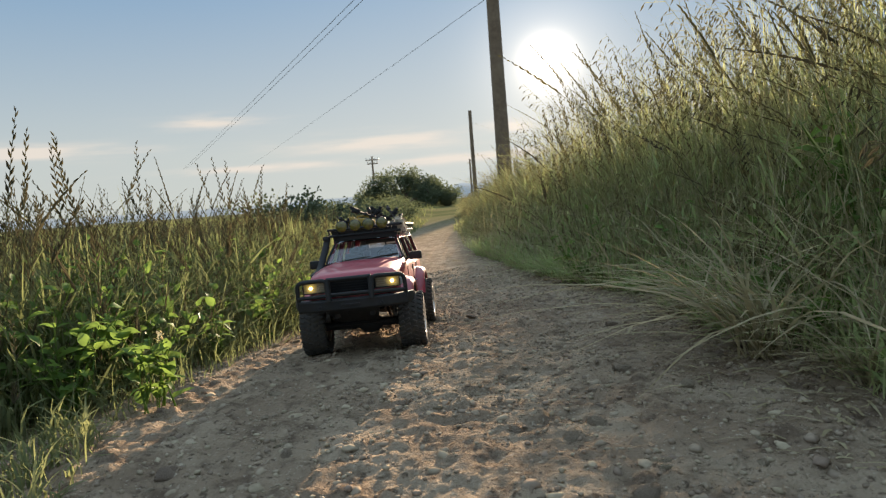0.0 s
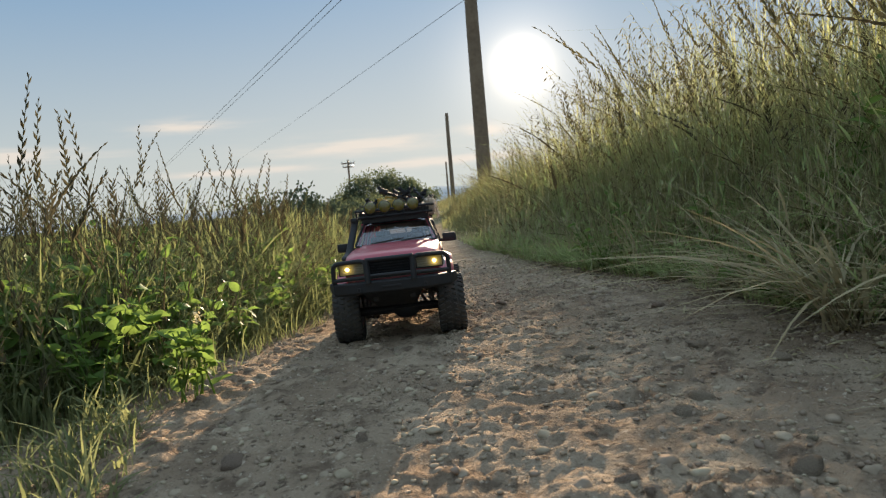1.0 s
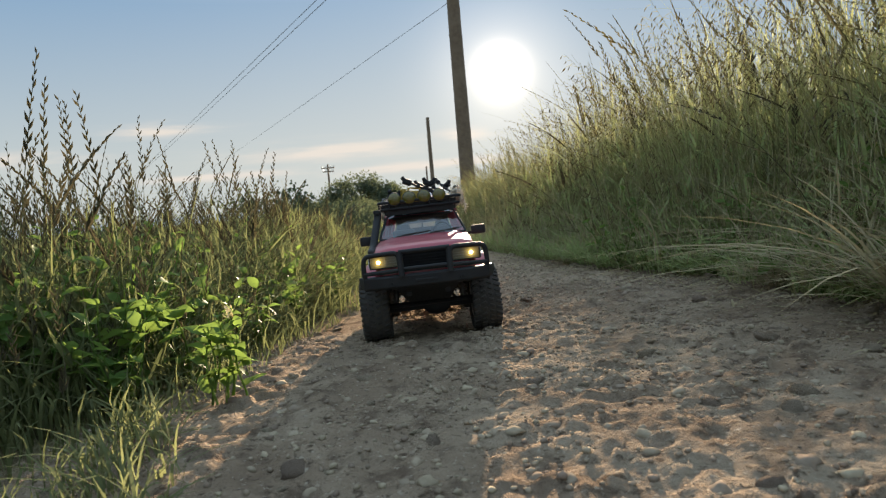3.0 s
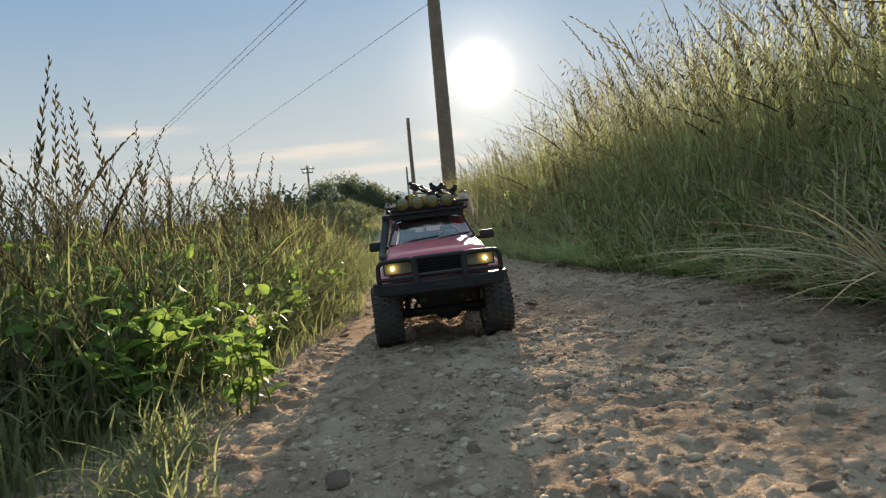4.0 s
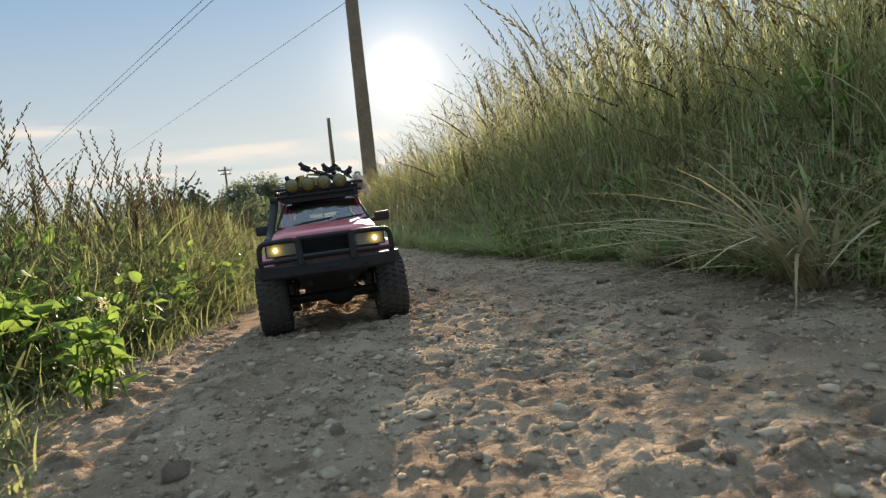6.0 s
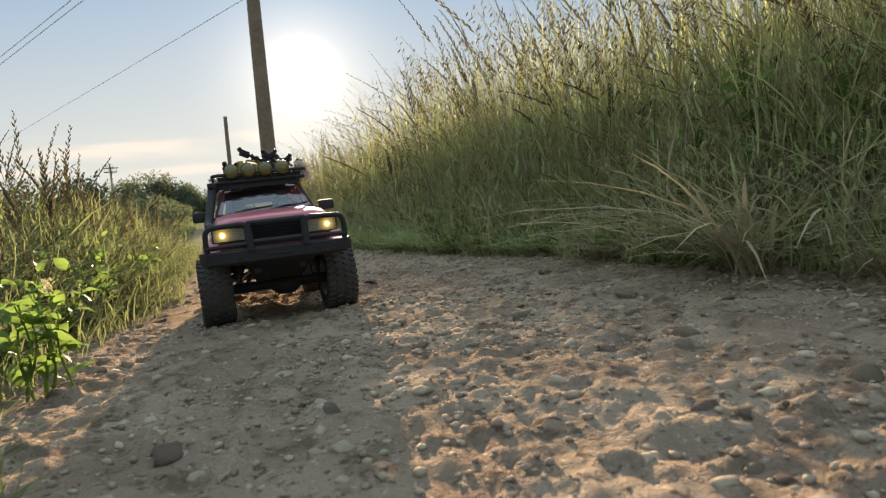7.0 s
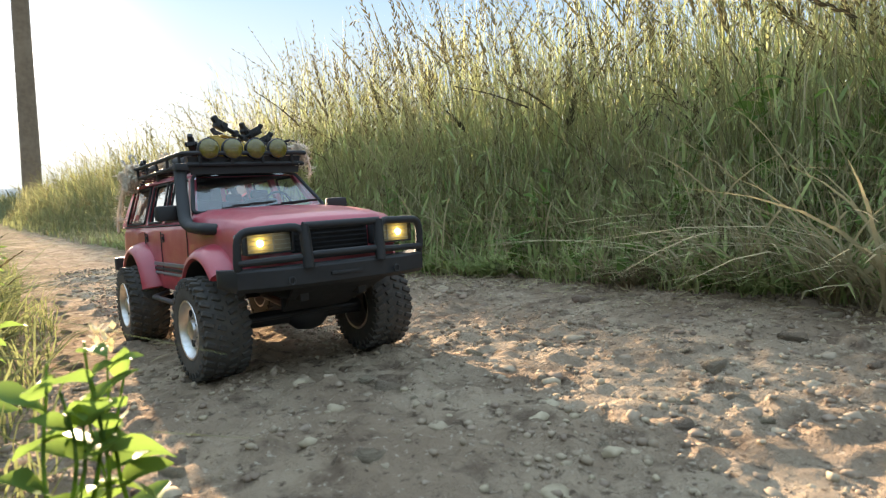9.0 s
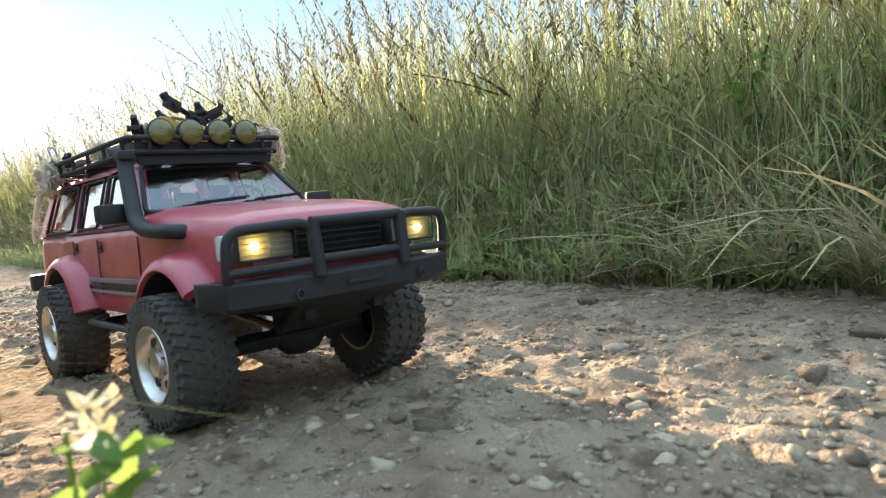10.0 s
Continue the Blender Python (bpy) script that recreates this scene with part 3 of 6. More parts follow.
    away.data.foreach_set("value", step(2.2, 12.0, np.hypot(x, y)))
    return tagged(new("ground", me), "dry trodden earth track with crusted soil between grassy verges", "ground", kind="structure")


ground = build_ground()


def ridge(name, dist, az0, az1, low, high, seed, mat, label):
    """A distant wooded ridge: a long mound with an uneven tree line."""
    n = 220
    az = np.radians(np.linspace(az0, az1, n))
    t = np.linspace(0, 1, n)
    h = low + (high - low) * (0.5 + fbm(t * 6, t * 0 + seed, 1.0, 3, seed)) * np.sin(np.pi * t) ** 0.4 + (high - low) * 0.18 * fbm(t * 90, t * 0, 1.0, 3, seed + 3)
    verts, faces = [], []
    for a, hh in zip(az, h):
        for k, (r, f) in enumerate(((-0.12, -0.2), (-0.06, 0.55), (0.0, 1.0), (0.08, 0.5), (0.15, -0.2))):
            d = dist * (1 + r)
            verts.append((d * math.sin(a), d * math.cos(a), hh * f))
    for i in range(n - 1):
        for k in range(4):
            a = i * 5 + k
            faces.append((a, a + 5, a + 6, a + 1))
    return tagged(new(name, mesh_from(name, verts, faces, [mat], smooth=True)), label, "hill", kind="structure")


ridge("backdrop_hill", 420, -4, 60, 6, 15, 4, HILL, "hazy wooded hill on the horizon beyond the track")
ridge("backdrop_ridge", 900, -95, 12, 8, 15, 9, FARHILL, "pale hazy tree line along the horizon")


# ---- overhead line ----
def wooden_pole(x, y, height, width):
    bm = bmesh.new()
    z0 = float(base_height(x, y)) - 0.3
    pts, radii = [], []
    for k in range(9):
        t = k / 8
        pts.append((x + 0.01 * math.sin(5 * t + x), y, z0 + (height - z0) * t))
        radii.append(width * 0.5 * (1.08 - 0.28 * t))
    add_tube(bm, pts, radii, sides=14)
    root = part("utility_pole", bm, WOOD)
    return tagged(root, "weathered brown wooden utility pole standing in the grass verge", "utility pole", group="poles along the track")


def place_at(az, dist, cx=0.0, cy=-1.2):
    return cx + dist * math.sin(radians(az)), cy + dist * math.cos(radians(az))


wooden_pole(*place_at(3.9, 20.0), 8.6, 0.42)
wooden_pole(*place_at(0.95, 48.0), 6.35, 0.30)
wooden_pole(*place_at(0.5, 108.0), 6.3, 0.32)
far_pole = wooden_pole(*place_at(-7.75, 112.0), 8.1, 0.36)
fx, fy = place_at(-7.75, 112.0)
for zz, half in ((7.5, 1.1), (6.9, 0.9)):
    bm = bmesh.new()
    add_box(bm, (fx, fy, zz), (half * 2, 0.14, 0.16), 0.02)
    part("crossarm", bm, WOOD, far_pole)
    for sx in (-0.9, -0.35, 0.35, 0.9):
        bm = bmesh.new()
        add_lathe(bm, [(0, 0.05), (0.08, 0.09), (0.16, 0.05), (0.24, 0.08), (0.3, 0.02)], 10, "z", (fx + sx * half, fy, zz + 0.08), cap=True)
        part("insulator", bm, CERAMIC, far_pole)


def cable(az0, el0, az1, el1, height, sag, radius, lead=0.5):
    """An overhead cable at a height, through two sight lines from the track, run on at both ends."""
    ends = []
    for az, el in ((az0, el0), (az1, el1)):
        d = (height - 0.25) / math.tan(radians(el))
        ends.append(Vector((*place_at(az, d), height)))
    d = ends[1] - ends[0]
    a, b = ends[0] - d * lead, ends[1] + d * 0.8
    pts = []
    for k in range(41):
        t = k / 40
        p = a.lerp(b, t)
        p.z -= sag * 4 * t * (1 - t) * 0.1
        pts.append(p)
    bm = bmesh.new()
    add_tube(bm, pts, radius, sides=6)
    return tagged(part("overhead_cable", bm, WIRE), "thin dark overhead power cable across the sky", "cable", group="overhead cables")


cable(-7.6, 16.9, -20.6, 5.9, 7.0, 0.6, 0.010)
cable(-6.8, 16.9, -20.3, 5.9, 7.0, 0.6, 0.010)
cable(3.6, 16.2, -14.6, 5.8, 7.0, 0.6, 0.009, 0.01)


# ---- the model car: red off-road wagon, nose towards -y, front axle over the origin ----
WHEEL_R, TRACK, BASE = 0.0555, 0.0985, 0.32


def mirror_pair(build, name, mat, parent, label="", smooth=True):
    """The same part on both flanks: build(bm, side) for side -1 and 1."""
    made = []
    for side in (-1, 1):
        bm = bmesh.new()
        build(bm, side)
        made.append(part(name, bm, mat, parent, label, smooth))
    return made


def body_half_width(y):
    return float(np.interp(y, [-0.098, -0.088, -0.06, 0.0, 0.15, 0.35, 0.46, 0.488], [0.076, 0.084, 0.0875, 0.0895, 0.0905, 0.090, 0.0875, 0.083]))


def body_top(y):
    return float(np.interp(y, [-0.098, -0.092, -0.08, -0.03, 0.05, 0.082, 0.09, 0.46, 0.48, 0.488],
                           [0.150, 0.1605, 0.1655, 0.171, 0.1765, 0.178, 0.170, 0.168, 0.166, 0.160]))


def body_bottom(y):
    z = 0.082
    if y < -0.06:
        z = 0.112
    for c in (0.0, BASE):
        d = abs(y - c)
        if d < 0.069:
            z = max(z, 0.062 + math.sqrt(0.069 ** 2 - d * d))
    return max(z, 0.098) if y > 0.40 else z


def build_shell(parent):
    ys = sorted(set([round(v, 4) for v in np.linspace(-0.098, 0.488, 60)] + [-0.092, -0.088, 0.082, 0.0901, 0.48]
                    + [round(c + 0.069 * math.cos(a), 4) for c in (0.0, BASE) for a in np.linspace(0, math.pi, 17)]
                    + [round(c + s * 0.0691, 4) for c in (0.0, BASE) for s in (-1, 1)]))
    bm = bmesh.new()
    rows = []
    for y in ys:
        w, zt, zb = body_half_width(y), body_top(y), body_bottom(y)
        h = zt - zb
        half = [(w * 0.962, zb), (w * 0.985, zb + 0.18 * h), (w, zb + 0.5 * h), (w * 0.998, zb + 0.72 * h), (w * 0.985, zt - 0.011),
                (w * 0.962, zt - 0.0045), (w * 0.92, zt - 0.001), (w * 0.80, zt + 0.0012), (w * 0.74, zt + 0.0032), (w * 0.4, zt + 0.0042), (0, zt + 0.0046)]
        loop = [(x, z) for x, z in half] + [(-x, z) for x, z in half[-2::-1]]
        rows.append([bm.verts.new((x, y, z)) for x, z in loop])
    for a, b in zip(rows, rows[1:]):
        for k in range(len(a)):
            j = (k + 1) % len(a)
            bm.faces.new((a[k], a[j], b[j], b[k]))
    bm.faces.new(rows[0])
    bm.faces.new(rows[-1][::-1])
    part("body", bm, PAINT, parent, "faded red body shell with a raised bonnet")


def cabin_point(u, side):
    """Points of the cabin's flank: u = (y, z), leaning in towards the roof."""
    y, z = u
    lean = np.interp(z, [0.168, 0.222, 0.232], [0.0865, 0.0715, 0.066])
    return (side * float(lean), y, z)


def build_cabin(parent):
    # roof
    bm = bmesh.new()
    ys = [0.1285, 0.132, 0.143, 0.20, 0.30, 0.40, 0.43, 0.442, 0.448]
    zs = [0.2250, 0.2275, 0.2300, 0.232, 0.2325, 0.231, 0.229, 0.2255, 0.220]
    rows = []
    for y, z in zip(ys, zs):
        prof = [(-0.0735, -0.0080), (-0.073, -0.0056), (-0.070, -0.0026), (-0.062, 0.0), (-0.03, 0.002), (0, 0.0026), (0.03, 0.002), (0.062, 0.0), (0.070, -0.0026), (0.073, -0.0056), (0.0735, -0.0080)]
        low = -0.003 if y < 0.15 else -0.0080
        rows.append([bm.verts.new((x, y, z + max(dz, low))) for x, dz in prof] + [bm.verts.new((0.066, y, z - 0.003)), bm.verts.new((-0.066, y, z - 0.003))])
    for a, b in zip(rows, rows[1:]):
        for k in range(len(a)):
            j = (k + 1) % len(a)
            bm.faces.new((a[k], a[j], b[j], b[k]))
    bm.faces.new(rows[0][::-1])
    bm.faces.new(rows[-1])
    part("roof", bm, PAINT, parent)
    # pillars
    pillars = [((0.080, 0.1705), (0.092, 0.1705), (0.137, 0.2250), (0.1265, 0.2250)),
               ((0.205, 0.169), (0.217, 0.169), (0.217, 0.2250), (0.209, 0.2250)),
               ((0.297, 0.168), (0.313, 0.168), (0.313, 0.2250), (0.300, 0.2250)),
               ((0.440, 0.167), (0.482, 0.165), (0.4475, 0.2250), (0.428, 0.2250))]
    for ring in pillars:
        def build(bm, side, ring=ring):
            corners = [cabin_point(u, side) for u in ring]
            add_panel(bm, corners if side > 0 else corners[::-1], (side, 0, 0.25), 0.007)
        mirror_pair(build, "pillar", PAINT, parent)
    # window frames in dark rubber, then panes
    panes = [((0.096, 0.1715), (0.202, 0.1705), (0.206, 0.2212), (0.138, 0.2212)),
             ((0.220, 0.1705), (0.294, 0.170), (0.297, 0.2212), (0.220, 0.2212)),
             ((0.316, 0.170), (0.436, 0.169), (0.421, 0.2204), (0.316, 0.2212))]
    for ring in panes:
        def seal(bm, side, ring=ring):
            add_tube(bm, rounded([Vector(cabin_point(u, side)) + Vector((side * 0.0006, 0, 0)) for u in ring], 0.006, 3, True), 0.0016, 6, closed=True)
        frames = mirror_pair(seal, "window_frame", DARK, parent, "black rubber window seal")
        for side, holder in zip((-1, 1), frames):
            bm = bmesh.new()
            bm.faces.new([bm.verts.new(Vector(cabin_point(u, side)) - Vector((side * 0.002, 0, 0))) for u in ring])
            part("pane", bm, GLASS, holder, smooth=False).visible_shadow = False
    # windscreen
    corners = [(-0.0845, 0.0785, 0.1785), (0.0845, 0.0785, 0.1785), (0.067, 0.1290, 0.2255), (-0.067, 0.1290, 0.2255)]
    bm = bmesh.new()
    add_tube(bm, rounded(corners, 0.008, 3, True), 0.0024, 6, closed=True)
    holder = part("windscreen", bm, DARK, parent, "windscreen in a black rubber seal")
    bm = bmesh.new()
    cols = []
    for k in range(9):
        t = k / 8 * 2 - 1
        bow = -0.006 * (1 - t * t)
        cols.append((bm.verts.new((t * 0.0845, 0.0785 + bow, 0.1785)), bm.verts.new((t * 0.067, 0.1290 + bow, 0.2255))))
    for a, b in zip(cols, cols[1:]):
        bm.faces.new((a[0], b[0], b[1], a[1]))
    part("pane", bm, SCREEN, holder).visible_shadow = False
    # rear window
    bm = bmesh.new()
    rear = [(-0.071, 0.482, 0.172), (0.071, 0.482, 0.172), (0.060, 0.451, 0.214), (-0.060, 0.451, 0.214)]
    add_tube(bm, rounded(rear, 0.006, 3, True), 0.0022, 6, closed=True)
    holder = part("rear_window", bm, DARK, parent)
    bm = bmesh.new()
    bm.faces.new([bm.verts.new(c) for c in rear])
    part("pane", bm, GLASS, holder, smooth=False).visible_shadow = False
    bm = bmesh.new()
    add_box(bm, (0, 0.4665, 0.194), (0.003, 0.003, 0.048), 0.0005, pose(0, 0, 0, 36, 0, 0))
    part("window_bar", bm, DARK, parent)
    # dashboard, seats, steering wheel
    bm = bmesh.new()
    add_box(bm, (0, 0.282, 0.1735), (0.160, 0.372, 0.003), 0.001)
    part("cabin_lining", bm, SEAT, parent)
    bm = bmesh.new()
    add_box(bm, (0, 0.288, 0.2232), (0.132, 0.300, 0.003), 0.0008)
    add_box(bm, (0, 0.440, 0.2170), (0.128, 0.006, 0.015), 0.0015)
    part("headliner", bm, SEAT, parent)
    for side in (-1, 1):
        bm = bmesh.new()
        add_panel(bm, [(side * 0.070, 0.432, 0.172), (side * 0.047, 0.468, 0.172), (side * 0.044, 0.440, 0.222), (side * 0.062, 0.425, 0.222)], (0, -1, 0), 0.002)
        part("pillar_trim", bm, SEAT, parent)
    bm = bmesh.new()
    add_box(bm, (0, 0.392, 0.1845), (0.128, 0.014, 0.028), 0.005, pose(0, 0, 0, -8, 0, 0))
    part("rear_bench", bm, SEAT, parent)
    bm = bmesh.new()
    add_box(bm, (0, 0.100, 0.1735), (0.152, 0.03, 0.013), 0.004)
    part("dashboard", bm, DARK, parent)
    for sx in (-0.04, 0.04):
        for sy in (0.185, 0.29):
            bm = bmesh.new()
            add_box(bm, (sx, sy, 0.181), (0.046, 0.016, 0.028), 0.006, pose(0, 0, 0, -10, 0, 0))
            add_box(bm, (sx, sy + 0.006, 0.2010), (0.024, 0.010, 0.012), 0.004)
            part("seat", bm, SEAT, parent)
    bm = bmesh.new()
    add_tube(bm, [(0.04 + 0.017 * math.cos(a), 0.122 + 0.006 * math.sin(a), 0.186 + 0.015 * math.sin(a)) for a in np.linspace(0, 2 * math.pi, 17)[:-1]], 0.0018, 6, closed=True)
    part("steering_wheel", bm, DARK, parent)
    # wipers
    for x0, x1 in ((-0.052, 0.012), (0.01, 0.072)):
        bm = bmesh.new()
        add_tube(bm, [(x0, 0.074, 0.1825), (x0 + 0.02, 0.0735, 0.1835), (x1, 0.0745, 0.1865)], 0.0011, 6)
        add_tube(bm, [(x0 + 0.012, 0.0725, 0.1848), (x1 + 0.004, 0.0735, 0.188)], 0.0009, 6)
        part("wiper", bm, DARK, parent)


def build_flares(parent):
    prof = [(0.084, 0.082), (0.094, 0.081), (0.104, 0.0775), (0.1095, 0.0725), (0.1105, 0.068), (0.107, 0.066), (0.090, 0.067)]
    for c in (0.0, BASE):
        def build(bm, side, c=c):
            rows = []
            for k in range(23):
                a = radians(12 + (124 if c == 0 else 152) * k / 22)
                rows.append([bm.verts.new((side * x, c + r * math.cos(a), 0.062 + r * math.sin(a))) for x, r in prof])
            for a, b in zip(rows, rows[1:]):
                for k in range(len(prof)):
                    j = (k + 1) % len(prof)
                    bm.faces.new((a[k], a[j], b[j], b[k]))
            bm.faces.new(rows[0])
            bm.faces.new(rows[-1][::-1])
        mirror_pair(build, "fender_flare", PAINT, parent, "wide pinkish red fender flare")


def build_wheel_wells(parent):
    """Black liners inside the wheel arches."""
    for c in (0.0, BASE):
        def build(bm, side, c=c):
            rows = []
            for k in range(19):
                a = radians(14 + (120 if c == 0 else 148) * k / 18)
                rows.append([bm.verts.new((side * x, c + 0.0652 * math.cos(a), 0.062 + 0.0652 * math.sin(a))) for x in (0.050, 0.1078)])
            for a, b in zip(rows, rows[1:]):
                bm.faces.new((a[0], a[1], b[1], b[0]))
            bm.faces.new([r[0] for r in rows])
        mirror_pair(build, "wheel_well", DARK, parent, "black wheel arch liner")


def build_front(parent):
    # grille
    bm = bmesh.new()
    add_box(bm, (0, -0.0985, 0.144), (0.086, 0.006, 0.026), 0.002)
    for k in range(5):
        add_box(bm, (0, -0.1022, 0.1345 + 0.0048 * k), (0.080, 0.003, 0.0016), 0.0004)
    part("grille", bm, GRILLE, parent, "black slatted grille")
    # headlights: an open box, a panel with painted glow, ribbed strips, a thin cover
    ribs = material("lamp_ribs", (0.30, 0.31, 0.31), (0.20, 0.21, 0.21), rough=0.4, scale=300)
    signal = material("signal_lens", (0.5, 0.55, 0.58), (0.4, 0.44, 0.47), rough=0.15, scale=200)
    for side in (-1, 1):
        bm = bmesh.new()
        cx = side * 0.0685
        add_box(bm, (cx, -0.0987, 0.144), (0.047, 0.006, 0.021), 0.001)
        for dz in (-0.0100, 0.0100):
            add_box(bm, (cx, -0.1057, 0.144 + dz), (0.047, 0.009, 0.0016), 0.0004)
        for dx in (-0.0232, 0.0232):
            add_box(bm, (cx + dx, -0.1057, 0.144), (0.0016, 0.009, 0.0200), 0.0004)
        housing = part("headlight", bm, DARK, parent, "lit rectangular headlight with a warm bulb")
        bm = bmesh.new()
        bmesh.ops.create_uvsphere(bm, u_segments=14, v_segments=8, radius=0.0034, matrix=pose(side * 0.0775, -0.1062, 0.144))
        part("bulb", bm, BULB, housing, "bright warm bulb")
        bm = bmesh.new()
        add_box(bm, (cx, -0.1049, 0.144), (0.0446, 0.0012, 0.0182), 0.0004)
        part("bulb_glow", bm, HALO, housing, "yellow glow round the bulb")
        bm = bmesh.new()
        for k in range(4):
            add_box(bm, (cx, -0.1063, 0.1376 + 0.0043 * k), (0.0440, 0.0014, 0.0007), 0.0002)
        add_box(bm, (side * 0.0640, -0.1063, 0.144), (0.0010, 0.0014, 0.0176), 0.0002)
        part("lamp_rib", bm, ribs, housing)
        bm = bmesh.new()
        bm.faces.new([bm.verts.new((cx + sx * 0.0225, -0.1104, 0.144 + sz * 0.0094)) for sx, sz in ((-1, -1), (1, -1), (1, 1), (-1, 1))])
        part("lens", bm, LENS, housing, smooth=False).visible_shadow = False
        bm = bmesh.new()
        add_box(bm, (side * 0.0905, -0.083, 0.144), (0.006, 0.022, 0.019), 0.002, pose(0, 0, 0, 0, 0, side * 12))
        part("turn_signal", bm, signal, parent, "pale clear corner lamp")
    bm = bmesh.new()
    add_box(bm, (0, -0.100, 0.1265), (0.168, 0.010, 0.006), 0.002)
    part("valance", bm, DARK, parent)
    # bumper: a folded steel beam with swept-back ends
    bm = bmesh.new()
    line = [(-0.114, -0.088), (-0.104, -0.112), (-0.068, -0.128), (0, -0.131), (0.068, -0.128), (0.104, -0.112), (0.114, -0.088)]
    rows = []
    for i, (x, y) in enumerate(line):
        deep = 0.016 if i in (0, len(line) - 1) else 0.024
        low = 0.104 if i in (0, len(line) - 1) else 0.0985
        rows.append([bm.verts.new(c) for c in ((x, y + 0.002, 0.1205), (x, y, 0.118), (x, y + 0.001, low + 0.004), (x * 0.995, y + 0.006, low), (x * 0.97, y + deep, low + 0.002), (x * 0.97, y + deep, 0.1205))])
    for a, b in zip(rows, rows[1:]):
        for k in range(6):
            j = (k + 1) % 6
            bm.faces.new((a[k], a[j], b[j], b[k]))
    bm.faces.new(rows[0])
    bm.faces.new(rows[-1][::-1])
    bumper = part("front_bumper", bm, DARK, parent, "black steel front bumper with swept ends")
    bm = bmesh.new()
    add_box(bm, (0, -0.1305, 0.110), (0.034, 0.003, 0.0035), 0.0008)
    part("winch_slot", bm, DARK, bumper)
    for side in (-1, 1):
        bm = bmesh.new()
        add_tube(bm, [(side * 0.058 + 0.003 * math.cos(a), -0.1305, 0.107 + 0.0036 * math.sin(a)) for a in np.linspace(0, 2 * math.pi, 13)[:-1]], 0.0010, 6, closed=True)
        part("shackle", bm, DARK, bumper)
    # bull bar: a hoop round each headlight, two uprights and their rails
    bm = bmesh.new()
    add_tube(bm, [(-0.042, -0.127, 0.158), (0.042, -0.127, 0.158)], 0.0040, 10)
    bar = part("bull_bar", bm, DARK, parent, "black tubular bull bar round the headlights")
    bm = bmesh.new()
    add_tube(bm, [(-0.041, -0.1285, 0.130), (0.041, -0.1285, 0.130)], 0.0034, 10)
    part("rail", bm, DARK, bar)
    for side in (-1, 1):
        bm = bmesh.new()
        add_tube(bm, rounded([(side * 0.040, -0.1305, 0.118), (side * 0.042, -0.127, 0.158), (side * 0.101, -0.113, 0.156), (side * 0.1025, -0.110, 0.124), (side * 0.100, -0.108, 0.118)], 0.012, 5), 0.0040, 10)
        part("hoop", bm, DARK, bar)
        bm = bmesh.new()
        add_tube(bm, [(side * 0.041, -0.1285, 0.1285), (side * 0.1015, -0.112, 0.1265)], 0.0034, 8)
        part("rail", bm, DARK, bar)
        bm = bmesh.new()
        add_tube(bm, [(side * 0.040, -0.1305, 0.118), (side * 0.041, -0.127, 0.159)], 0.0054, 10)
        part("upright", bm, DARK, bar)


